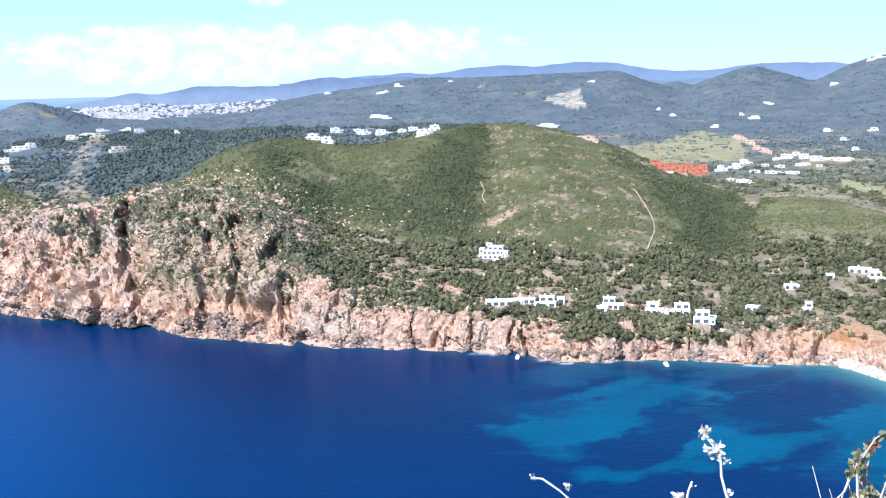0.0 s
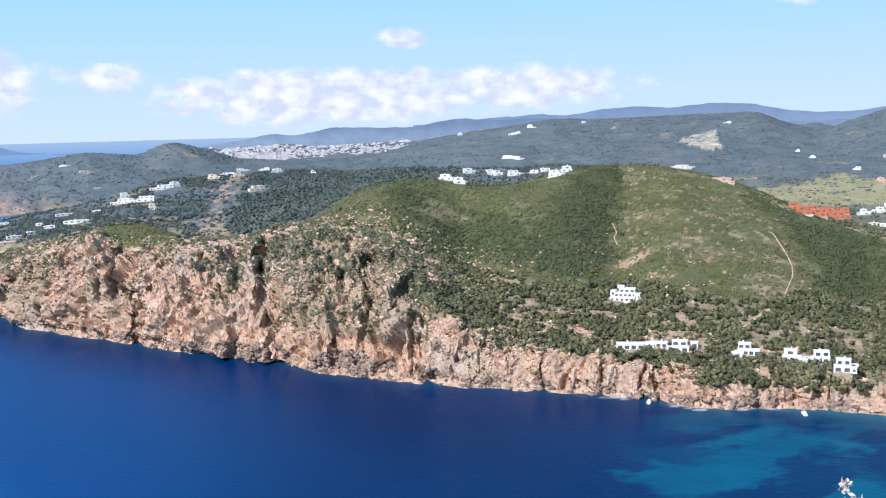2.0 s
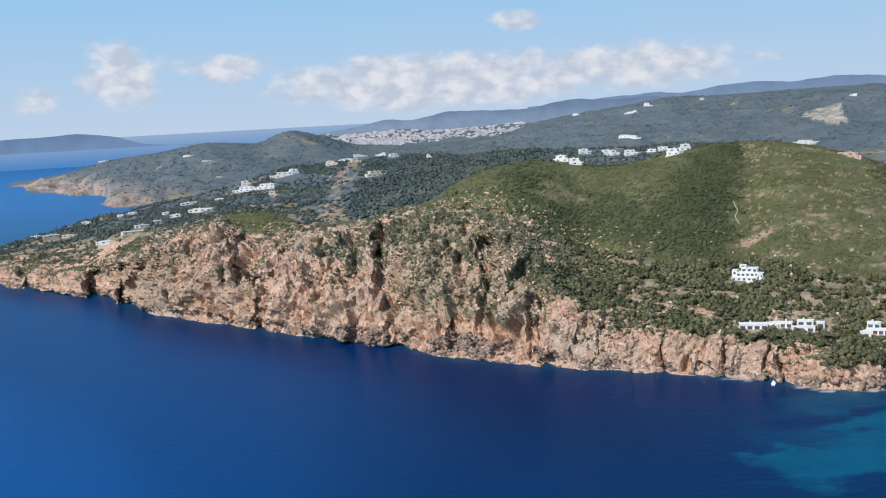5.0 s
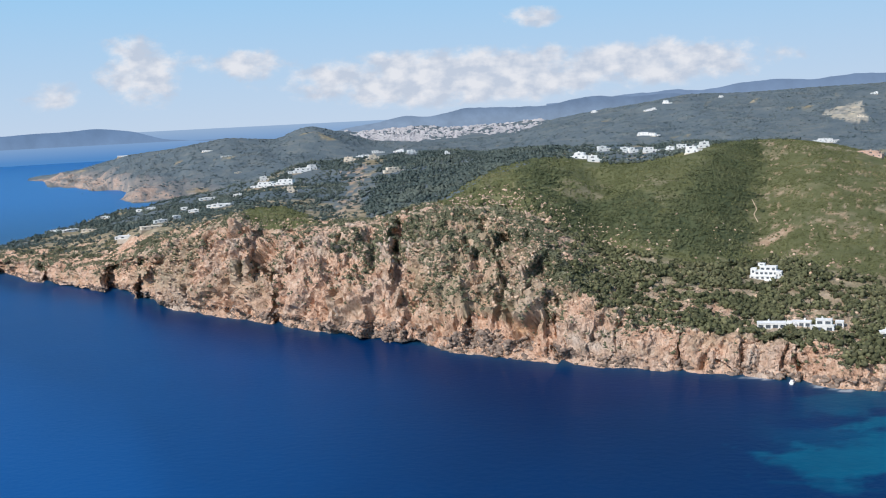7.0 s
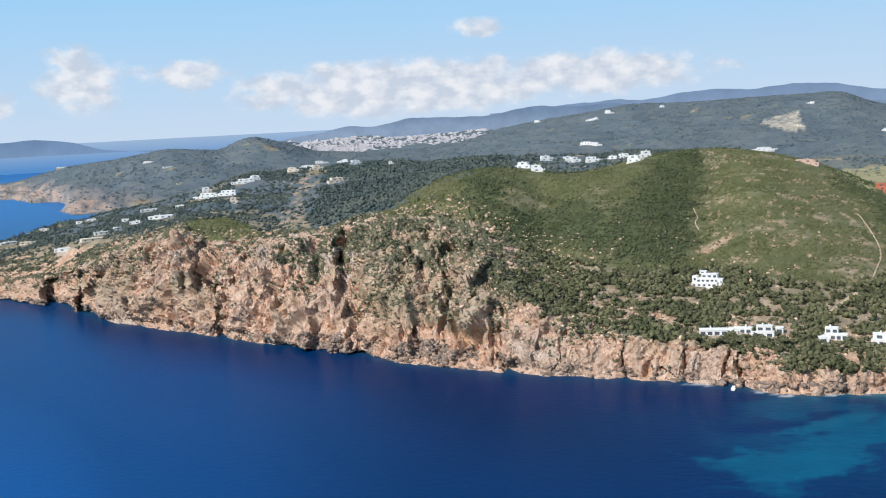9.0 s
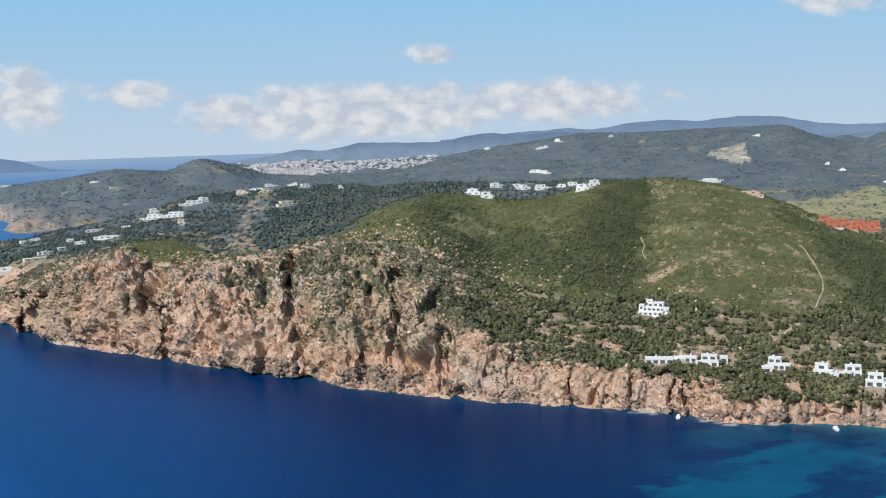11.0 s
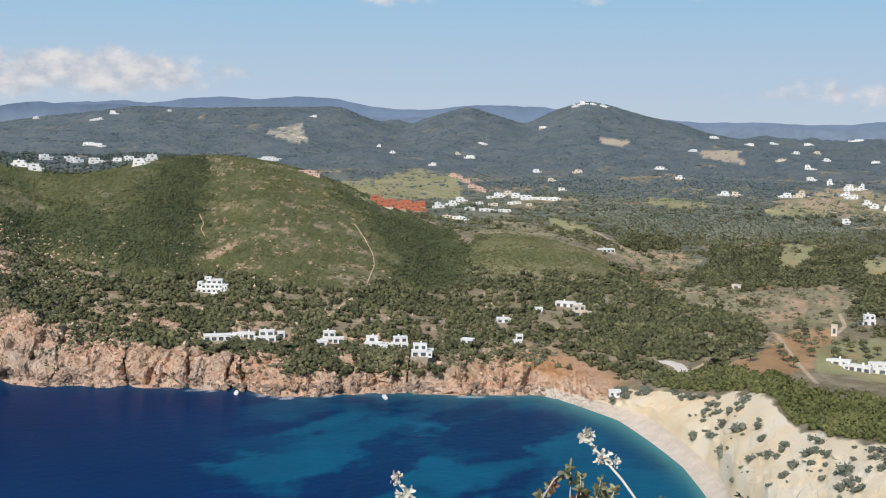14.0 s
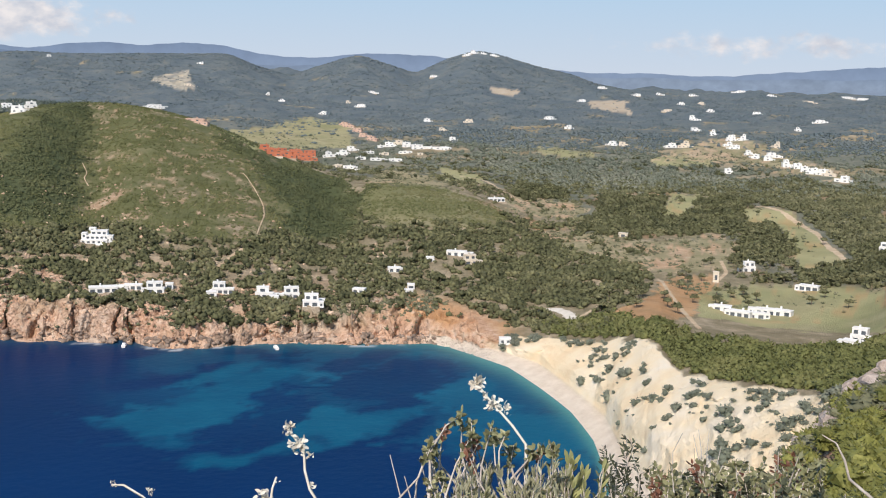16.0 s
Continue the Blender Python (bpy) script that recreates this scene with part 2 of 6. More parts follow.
EDGE = ((-60, 1740, -6), (-40, 1330, -4), (-37, 1290, 4), (-34.5, 1225, 12), (-33.3, 1170, 11), (-31.6, 1115, 16), (-30.2, 1070, 14.5), (-29.2, 1040, 20), (-28.2, 1000, 31), (-26.8, 950, 44), (-25.2, 910, 55), (-24.1, 905, 61), (-23.5, 905, 66),
        (-22.8, 890, 58), (-21.3, 870, 53), (-19.7, 850, 57), (-17.2, 850, 57), (-15.7, 850, 61), (-14.5, 845, 66), (-13, 845, 68), (-10.4, 830, 67), (-9.3, 770, 60), (-8.6, 735, 54), (-7.4, 700, 41), (-6.4, 668, 31), (-5.2, 652, 25), (-3.5, 640, 22), (-1.9, 632, 20), (0.8, 622, 16),
        (5.8, 597, 13), (9, 604, 12.5), (14, 604, 12), (18, 606, 11), (20.5, 590, 10.5), (22.5, 562, 7.5), (25, 542, 11.5), (27, 520, 16.5), (29, 487, 26), (30.3, 462, 30), (31, 432, 27.5))
EDGE_EAST = ((33, 402, 33), (35, 381, 37.8), (37.8, 360, 43), (40, 332, 54), (45, 255, 80), (60, 170, 110))
HILL = ((-60, 1800, -8), (-40, 1380, -6), (-34.5, 1300, 17), (-32, 1250, 22), (-29.5, 1200, 32), (-27.3, 1050, 46), (-24, 1000, 58), (-21.3, 1060, 57.5), (-19.7, 1000, 49),
        (-17.2, 1000, 52), (-15, 960, 60), (-13.1, 960, 63), (-11.4, 1000, 80), (-8.85, 1020, 91.5), (-6.9, 1040, 89), (-4.4, 1000, 82), (-2.5, 1020, 84.5),
        (0, 1080, 94.5), (3.1, 1120, 97), (5.7, 1110, 90), (8.5, 1060, 75), (10.4, 1030, 60), (12.6, 980, 45), (14, 950, 39), (18.2, 930, 39.5), (20.5, 920, 35),
        (22.5, 900, 24.5), (24.2, 880, 17), (27, 820, 17), (30, 740, 17), (33, 640, 17), (36, 600, 16), (40, 570, 20))
HILL_EAST = ((45, 520, 60), (60, 420, 110))
RIDGE = ((-60, 1900, -10), (-40, 1450, -8), (-36, 1380, 2), (-34.5, 1370, 10), (-33, 1400, 18), (-31.7, 1450, 21), (-29.6, 1600, 23), (-28, 1650, 25), (-25.9, 1650, 30), (-24, 1600, 39), (-22.6, 1550, 53), (-21.2, 1500, 66), (-19.5, 1650, 71),
         (-18, 1700, 76), (-16.6, 1700, 80), (-15.5, 1700, 80), (-14.4, 1700, 76), (-12.7, 1700, 74), (-10.8, 1750, 71), (-8.5, 1800, 70), (-4.4, 1800, 70), (-2, 1750, 72), (0, 1750, 71), (5.8, 1600, 40),
         (9, 1450, 32), (13, 1420, 30), (18, 1450, 27), (28, 1450, 27), (40, 1450, 30), (60, 1500, 60))
VALE = ((-60, 2000, -10), (-40, 1600, -10), (-34.5, 1500, -8), (-32, 1620, -8), (-29.5, 1850, -8), (-26, 2050, -6), (-24, 1980, -3), (-21.3, 1900, 30), (-17, 2050, 45), (-9, 2200, 48), (0, 2200, 52), (9, 2000, 40), (14, 2000, 36),
        (20, 2000, 36), (31, 2000, 40), (40, 2000, 46), (60, 2000, 70))
RISE = ((-60, 3000, -10), (-36, 3400, -9), (-33.2, 3440, -3), (-32.9, 3420, 0.5), (-31.5, 3200, 0.5), (-30.5, 2940, 0.5), (-30.1, 2300, -3), (-29.9, 2265, 0.5), (-28.5, 2195, 0.5), (-26, 2190, 0.5), (-24, 2230, 3), (-21.3, 2250, 22), (-17, 2400, 38), (-9, 2500, 46), (-7, 2600, 60), (-4, 2600, 75),
        (0, 2600, 84), (5, 2650, 88), (9, 2600, 62), (14, 2500, 52), (17.7, 2500, 50), (20.5, 2500, 62), (25, 2500, 55), (31, 2600, 60), (40, 2600, 64), (60, 2600, 100))
CREST = ((-60, 3500, -10), (-36, 3500, -9), (-33.2, 3500, -3), (-32.7, 3480, 5), (-31.75, 3430, 11), (-30.5, 3350, 27), (-29.1, 3250, 50), (-28.6, 3200, 60), (-26.5, 3000, 74), (-23.8, 2900, 97), (-21.3, 2900, 86), (-20.4, 2950, 108), (-19.6, 2950, 117), (-18.2, 2950, 96), (-16.6, 3000, 68),
         (-13, 3000, 55), (-9.6, 3100, 66), (-8.6, 3100, 82), (-7.6, 3150, 101), (-5.7, 3250, 115), (-2.9, 3300, 135), (-1, 3300, 150), (1.2, 3300, 146), (4, 3350, 150), (7.5, 3400, 154), (8.6, 3400, 156),
         (9.8, 3400, 126), (11.6, 3350, 96), (13.1, 3300, 130), (14.9, 3300, 161), (16.7, 3300, 130), (17.7, 3300, 111), (19.2, 3300, 154), (20.7, 3300, 180))
CREST_EAST = ((21.8, 3300, 169), (23.6, 3300, 139), (25.3, 3300, 120), (26.5, 3300, 96), (28, 3300, 80), (31, 3300, 74), (34, 3300, 82), (36, 3300, 76), (38, 3300, 84), (40, 3300, 80), (60, 3400, 150))
PLAIN = ((-60, 4300, -10), (-36, 4300, -10), (-31, 4000, -8), (-28, 3900, -6), (-25, 3800, 10), (-21, 3700, 40), (-9, 3750, 44), (-5, 3900, 60), (5, 4000, 90), (15, 4000, 90), (24, 4000, 60), (28, 4000, 50), (60, 4000, 60))
FAR = ((-60, 4850, -10), (-36, 4850, -10), (-27, 4800, -8), (-23, 4700, 30), (-20, 4600, 66), (-9, 4600, 74), (0, 4700, 110), (20, 4700, 90), (26, 4650, 55), (60, 4650, 55))


def grad_noise(p, seed=0):
    """Smooth noise in about -1 to 1 at an (n, 3) array of places."""
    rng = np.random.default_rng(100 + seed)
    perm = rng.permutation(256)
    table = rng.normal(size=(256, 3)).astype(np.float32)
    table /= np.linalg.norm(table, axis=1, keepdims=True)
    i = np.floor(p).astype(np.int64)
    f = (p - i).astype(np.float32)
    u = f * f * f * (f * (f * 6 - 15) + 10)
    total = np.zeros(len(p), np.float32)
    for dx in (0, 1):
        for dy in (0, 1):
            for dz in (0, 1):
                h = perm[(perm[(perm[(i[:, 0] + dx) & 255] + i[:, 1] + dy) & 255] + i[:, 2] + dz) & 255]
                g = table[h]
                d = g[:, 0] * (f[:, 0] - dx) + g[:, 1] * (f[:, 1] - dy) + g[:, 2] * (f[:, 2] - dz)
                w = (u[:, 0] if dx else 1 - u[:, 0]) * (u[:, 1] if dy else 1 - u[:, 1]) * (u[:, 2] if dz else 1 - u[:, 2])
                total += w * d
    return total * 1.6


def fbm(p, size, octaves=4, seed=0, gain=0.5):
    total, amp, q = 0, 1.0, np.asarray(p, np.float64) / size
    for k in range(octaves):
        total = total + amp * grad_noise(q, seed + k)
        amp *= gain
        q = q * 2.03 + 7.7
    return total


def ridged(p, size, octaves=4, seed=0):
    total, amp, q = 0, 1.0, np.asarray(p, np.float64) / size
    for k in range(octaves):
        total = total + amp * (1 - 2 * np.abs(grad_noise(q, seed + k)))
        amp *= 0.5
        q = q * 2.1 + 3.3
    return total


def blocks(p, size, seed=0):
    """Broken rock: a value of its own for each of the uneven blocks that fill space."""
    rng = np.random.default_rng(700 + seed)
    jit, val, perm = rng.random((256, 3)), rng.random(256), rng.permutation(256)
    q = np.asarray(p, np.float64) / size
    i = np.floor(q).astype(np.int64)
    best, out = np.full(len(q), 9.0), np.zeros(len(q))
    for dx in (-1, 0, 1):
        for dy in (-1, 0, 1):
            for dz in (-1, 0, 1):
                c = i + np.array([dx, dy, dz])
                h = perm[(perm[(perm[c[:, 0] & 255] + c[:, 1]) & 255] + c[:, 2]) & 255]
                d = ((c + jit[h] - q) ** 2).sum(1)
                m = d < best
                best[m], out[m] = d[m], val[h[m]]
    return out


def smooth(x, a, b):
    t = np.clip((x - a) / (b - a), 0, 1)
    return t * t * (3 - 2 * t)


def line_at(line, b, soften=0.0):
    """Range and height of a line of the land at the bearings b."""
    a = np.array(line, float)
    out = []
    for k in (1, 2):
        if soften:
            v = sum(np.interp(b + d * soften, a[:, 0], a[:, k]) * w for d, w in ((-1, 1), (-0.5, 2), (0, 2.5), (0.5, 2), (1, 1))) / 8.5
        else:
            v = np.interp(b, a[:, 0], a[:, k])
        out.append(v)
    return out


# spans between the lines: rows, and how the height runs (0 straight, 1 rounded)
LINES = (SHORE, FOOT, EDGE + EDGE_EAST, HILL + HILL_EAST, RIDGE, VALE, RISE, CREST + CREST_EAST, PLAIN, FAR)
SOFT = (0.0, 0.0, 0.5, 1.0, 1.2, 1.5, 1.5, 0.4, 2.0, 2.0)
ROWS = (5, 84, 76, 52, 30, 24, 40, 10, 8)


def land_base(bearings):
    """The sheet's rows of range and height at each bearing, before the relief; also where each row lies between the lines."""
    rs, zs, at = [], [], []
    got = [line_at(l, bearings, s) for l, s in zip(LINES, SOFT)]
    r0, z0 = got[0]
    for d, z in ((60, -14), (25, -8), (10, -3)):
        rs.append(r0 - d)
        zs.append(np.full_like(r0, z))
        at.append(-d / 60)
    for k, n in enumerate(ROWS):
        (ra, za), (rb, zb) = got[k], got[k + 1]
        for i in range(n):
            u = i / n
            v = u * u * (3 - 2 * u)
            if k == 1:
                step = np.interp(zb, (15, 50), (0.44, 0.17)) + 0.14 * fbm(np.stack([bearings * 0.5, bearings * 0, bearings * 0], -1), 1.0, 1, 801)
                v = step * smooth(u, 0.0, 0.22) + (1 - step) * (1 - (1 - u) ** 1.35)
            elif k == 2:
                v = 0.35 * v + 0.65 * (1 - (1 - u) ** 1.25)
            rs.append(ra + (rb - ra) * u)
            zs.append(za + (zb - za) * v)
            at.append(k + u)
    rs.append(got[-1][0])
    zs.append(got[-1][1])
    at.append(9.0)
    return np.array(rs), np.array(zs), np.array(at)


# coves and clefts: bearing of the spur's shaded side, width, depth, and the part of the face that they cut
CLEFTS = ((-35.2, 2.0, 36, 0, 1.6), (-32.9, 1.1, 22, 0, 1.5), (-30.0, 2.1, 50, 0, 1.9), (-28.4, 1.4, 40, 0, 1.6), (-22.9, 1.7, 22, 1.15, 1.8), (-22.2, 1.0, 18, 0, 1.4), (-16.1, 1.7, 15, 1.3, 1.85), (-15.4, 0.9, 10, 0, 1.3),
          (-10.6, 1.0, 14, 1.2, 1.7), (-8.0, 0.8, 10, 0, 1.4), (-1.9, 0.4, 8, 0, 1.6), (1.0, 0.4, 7, 0, 1.5), (3.1, 0.45, 8, 0, 1.6), (3.65, 0.5, 9, 0, 1.7), (8.5, 0.4, 7, 0, 1.5), (12.0, 0.4, 6, 0, 1.5), (15.0, 0.4, 7, 0, 1.6))
GULLIES = ((-5.4, 1.1, 9), (2.1, 1.5, 12), (13.8, 1.7, 8), (-16.2, 0.7, 6))


def land_sheet():
    b = np.concatenate([np.arange(-60, -37, 0.8), np.arange(-37, 42.5, 0.092), np.arange(42.6, 60.1, 0.8)])
    r, z, at = land_base(b)
    n, m = r.shape
    B = np.broadcast_to(b, r.shape)
    S = np.broadcast_to(at[:, None], r.shape)
    x, y = r * np.sin(np.radians(B)), r * np.cos(np.radians(B))
    P = np.stack([x, y, z], -1).reshape(-1, 3)
    B, S, R = B.ravel(), S.ravel(), r.ravel()
    east = smooth(B, 21, 23)
    cliff = smooth(S, 0.7, 1.15) * (1 - smooth(S, 2.0, 2.5)) * (1 - east)
    slope = smooth(S, 1.9, 2.1) * (1 - smooth(S, 2.6, 2.95)) * (1 - smooth(B, -10, -5)) * (1 - east)
    bluff = smooth(S, 0.9, 1.1) * (1 - smooth(S, 1.85, 2.02)) * east
    rolling = smooth(S, 3.1, 3.6) * (1 - smooth(S, 6.6, 6.95)) + smooth(S, 7.05, 7.4)
    big = np.stack([P[:, 0], P[:, 1], P[:, 2] * 0.7], -1)
    tall = np.clip((line_at(LINES[2], B)[1]) / 45, 0.42, 1.2)
    crag = ridged(big * np.array([1, 1, 1.5]), 46, 3, 3)
    crag = crag + 0.55 * ridged(big * np.array([1, 1, 1.6]), 15, 3, 13)
    brow = 1 - 0.8 * smooth(S, 1.62, 1.98)
    upright = ridged(np.stack([P[:, 0], P[:, 1], P[:, 2] * 0.3], -1), 13, 3, 15) + 0.6 * ridged(np.stack([P[:, 0], P[:, 1], P[:, 2] * 0.35], -1), 5.5, 3, 16)
    push = brow * cliff * tall * (2.2 * (upright - 0.75) + 4.0 * crag - 2.5 + 4.0 * fbm(big * np.array([1, 1, 1.8]), 22, 4, 9))
    face = (cliff > 0.02) | (slope > 0.02)
    stone = np.zeros(len(P))
    stone[face] = 6.5 * blocks(big[face], 17, 1) + 4.2 * blocks(big[face], 7, 2) + 2.0 * blocks(big[face], 3.2, 3) - 6.2
    push += brow * cliff * np.clip(tall, 0.8, 1.2) * stone
    wander = B + 0.35 * fbm(big, 18, 3, 23)
    cut = np.zeros(len(P))
    for c, w, d, lo, hi in CLEFTS:
        u = (wander - c) / w
        cut += d * smooth(u, 0, 0.24) * (1 - smooth(u, 0.24, 1)) * (1 - smooth(S, hi - 0.15, hi + 0.15)) * (smooth(S, lo - 0.1, lo + 0.1) if lo else smooth(S, -0.3, 0))
    # buttresses, steep on their eastern side
    turn = wander / 1.25 + 0.7 * fbm(big, 60, 2, 33)
    rib = np.random.default_rng(44).uniform(0, 1, 97)[np.floor(turn).astype(int) % 97]
    u = turn - np.floor(turn)
    cut += cliff * np.clip(tall, 0.35, 1) * 13 * rib * smooth(u, 0, 0.3) * (1 - smooth(u, 0.3, 1)) * (0.5 + smooth(fbm(big, 30, 2, 37), -0.2, 0.3))
    # points and inlets of the waterline
    cut += (1 - smooth(S, 1.0, 1.35)) * smooth(S, -0.4, 0) * (1 - smooth(B, 15, 18)) * (3.0 * fbm(big, 26, 2, 27) + 4.5 * (blocks(np.stack([P[:, 0], P[:, 1], 0 * R], -1), 8, 29) - 0.5))
    ribs = np.stack([B * 9, R * 0.12, P[:, 2] * 0.1], -1)
    push = push + bluff * smooth(S, 0.95, 1.3) * (3.8 * ridged(ribs, 8, 4, 5) + 5 * fbm(big, 45, 3, 6) + 2.2 * fbm(big, 7, 4, 8))
    # the face is pushed out along its own slope, the bluff straight towards the sea
    grid = P.reshape(n, m, 3)
    up = np.cross(np.gradient(grid, axis=1), np.gradient(grid, axis=0)).reshape(-1, 3)
    up /= np.linalg.norm(up, axis=1, keepdims=True) + 1e-9
    sea = np.stack([-np.sin(np.radians(B)), -np.cos(np.radians(B)), 0 * B], -1)
    P += np.where((bluff > 0.01)[:, None], sea, up * np.array([1, 1, 0.85])) * push[:, None] - sea * cut[:, None]
    lift = brow * cliff * tall * 2.2 * ridged(big, 15, 4, 31) * smooth(S, 1.02, 1.3) + slope * (1.6 * ridged(big, 30, 4, 41) - 1.2 + 0.5 * stone)
    # the inlet between the two low points of the far shore
    lift -= 60 * smooth(-B, 28.4, 29.4) * (1 - smooth(-B, 30.4, 30.6)) * smooth(R, 2300, 2360) * (1 - smooth(R, 2560, 2680))
    lift += rolling * (3.0 + R * 0.0035) * fbm(big, 150, 4, 51) * smooth(P[:, 2], -4, 12)
    lift += smooth(S, 2.1, 2.6) * (1 - smooth(S, 2.85, 3.0)) * (1 - slope) * 2.2 * fbm(big, 60, 4, 61)
    lift += smooth(S, 0.0, 0.3) * (1 - smooth(S, 0.9, 1.2)) * (1 - east) * 1.2 * fbm(big, 7, 3, 71)
    lift += 9 * (ridged(big, 90, 4, 47) - 0.35) * smooth(S, 5.98, 6.08) * (1 - smooth(S, 6.5, 6.9)) * (1 - smooth(B, -25.5, -24)) * (1 - smooth(-B, 31.5, 32.6))
    for c, w, d in GULLIES:
        lift -= d * np.exp(-((B + 0.5 * fbm(big, 70, 2, 77) - c) / w) ** 2) * smooth(S, 2.05, 2.5) * (1 - smooth(S, 2.85, 3.05))
    P[:, 2] += lift
    idx = np.arange(n * m).reshape(n, m)
    q = np.stack([idx[:-1, :-1], idx[:-1, 1:], idx[1:, 1:], idx[1:, :-1]], -1).reshape(-1, 4)
    me = bpy.data.meshes.new("ground")
    me.vertices.add(n * m)
    me.vertices.foreach_set("co", P.astype(np.float32).ravel())
    me.loops.add(len(q) * 4)
    me.loops.foreach_set("vertex_index", q.astype(np.int32).ravel())
    me.polygons.add(len(q))
    me.polygons.foreach_set("loop_start", np.arange(0, len(q) * 4, 4, dtype=np.int32))
    me.update()
    masks = land_cover(P, S, R, cliff, slope, big)
    for name, v in masks.items():
        a = me.attributes.new(name, "FLOAT", "POINT")
        a.data.foreach_set("value", np.clip(v, 0, 1).astype(np.float32))
    me.polygons.foreach_set("use_smooth", (np.maximum(cliff, slope)[q[:, 0]] < 0.25))
    ob = new("ground", me)
    me.materials.append(LAND)
    tagged(ob, "rocky coast of pink limestone cliffs, scrub hills and fields", "ground", kind="structure")
    return P.reshape(n, m, 3), b, at, masks


# stretches of cover: bearing and height angle of their corners, as seen from the lookout
HILL_GREEN = ((-13.5, -4.74), (-10.07, -4.99), (-8.4, -5.54), (-5.94, -6.89), (-3.19, -7.66), (-0.48, -8.14), (1.3, -8.0), (3.08, -7.9), (5.72, -8.6), (8.99, -8.9), (10.65, -8.3), (12.89, -8.9), (14.58, -8.6), (15.13, -7.62),
              (14.95, -6.4), (14, -5.6), (12, -4.3), (8, -2.2), (2, -1.2), (-9, -2.0), (-12, -3.0), (-13.6, -4.4))
KNOB = ((14.89, -6.59), (15.4, -6.0), (16.8, -5.9), (19.06, -6.1), (21.05, -6.6), (22.63, -7.46), (21.94, -7.95), (19.67, -7.84), (16.83, -8.07), (15.27, -7.7))
KNOLL_GREEN = ((-23.3, -4.75), (-22.9, -4.2), (-21.8, -4.05), (-20.7, -4.4), (-19.3, -5.2), (-21.35, -5.62), (-22.44, -5.35))
# hill pines; the shade of slopes turned from the sun is painted with them
HILL_SHADED_WOODS = (((2.02, -2.0), (1.7, -5.73), (1.27, -7.62), (-1.82, -7.42), (-2.61, -6.16), (-1.47, -4.27), (0.17, -2.3)), ((-9.27, -2.6), (-7.46, -2.7), (-7.24, -4.46), (-8.64, -4.55), (-9.45, -3.67)),
              ((-9.6, -4.85), (-7.25, -4.6), (-2.57, -4.78), (-2.64, -7.4), (-5.93, -6.7), (-8.4, -5.4)), ((7.01, -2.6), (9.83, -3.95), (13.99, -5.8), (15.12, -7.06), (14.3, -8.89), (11.4, -8.3), (10.6, -6.13), (9.02, -4.26)))
DOME = ((-14.59, -5.0), (-10.35, -4.95), (-8.42, -5.85), (-6.4, -8.82), (-7.45, -10.05), (-8.64, -11.4), (-10.35, -11.5), (-12.33, -11.0), (-13.43, -10.23), (-14.78, -8.75), (-15.28, -7.6))
SHORE_PINES = ((5.97, -12.05), (9.28, -11.6), (12.89, -11.98), (13.88, -12.97), (11.2, -13.4), (7.85, -13.3), (6.15, -12.75))
SPUR_BARE = ((-16.96, -2.32), (-16.71, -2.75), (-17.33, -3.84), (-17.26, -5.11), (-18.81, -5.21), (-18.17, -3.79), (-17.4, -2.72))
GREENS = (((8.07, -3.45), (10.38, -3.31), (12.31, -2.73), (14.47, -3.08), (14.76, -4.19), (12.87, -4.22), (9.97, -4.4)), ((18.81, -5.0), (21.02, -5.4), (21.25, -5.73), (19.33, -5.72)), ((30.43, -6.0), (31.89, -5.98), (30.96, -7.21), (29.87, -7.26)),
          ((33.82, -6.46), (35.98, -6.56), (37.21, -7.45), (38.58, -8.64), (38.35, -9.03), (36.82, -9.31), (36.21, -8.06), (35.51, -7.29), (34.01, -7.3)), ((29.31, -4.25), (32.53, -4.07), (32.29, -4.52), (29.74, -4.73)),
          ((31.97, -10.57), (36.35, -10.07), (40.64, -9.9), (40.8, -11.93), (37.55, -12.25), (34.9, -12.07), (32.18, -11.87)), ((23.6, -3.9), (26.3, -4.1), (26.8, -4.4), (24, -4.3)))
STONY = (((24.93, -8.64), (33.3, -7.96), (34.13, -8.46), (33.4, -9.6), (29.59, -9.82), (25.65, -9.17)), ((16.23, -5.22), (18.48, -5.46), (20.19, -6.12), (16.52, -6.06), (15.11, -5.86)), ((22.17, -6.49), (25.55, -6.52), (26.68, -6.95), (25.31, -7.56), (22.48, -7.18)),
         ((31.96, -3.39), (33.27, -3.07), (35.94, -4.04), (38.78, -4.57), (39.06, -5.08), (35.99, -4.71), (34.14, -4.39), (29.32, -4.44)), ((24.2, -8.05), (28.12, -8.06), (28.0, -8.57), (24.64, -8.59)))
RED_FIELD = ((27.14, -12.23), (29.12, -11.45), (29.92, -10.77), (30.57, -10.04), (33.02, -9.98), (32.27, -11.04), (31.96, -11.88), (29.17, -12.34))
BELTS = (((23.14, -5.76), (25.39, -6.11), (25.27, -6.61), (22.46, -6.54)), ((26.79, -6.34), (30.09, -6.26), (30.03, -7.72), (27.0, -7.86)), ((30.63, -6.18), (34.26, -6.22), (34.33, -7.36), (33.56, -7.81), (25.61, -8.19), (26.43, -7.6), (30.29, -7.35)),
         ((34.32, -7.22), (36.17, -7.38), (36.64, -8.57), (33.65, -9.31), (33.83, -7.93)), ((38.57, -8.56), (40.47, -7.75), (40.62, -9.71), (36.35, -10.07), (36.83, -9.36)))
CANOPY = (((20.44, -4.85), (29.61, -4.84), (33.4, -5.23), (40.27, -5.27), (40.49, -8.02), (38.7, -8.55), (37.2, -7.32), (35.84, -6.46), (32.11, -5.97), (30.35, -5.86), (26.92, -6.19), (23.28, -5.76)),)
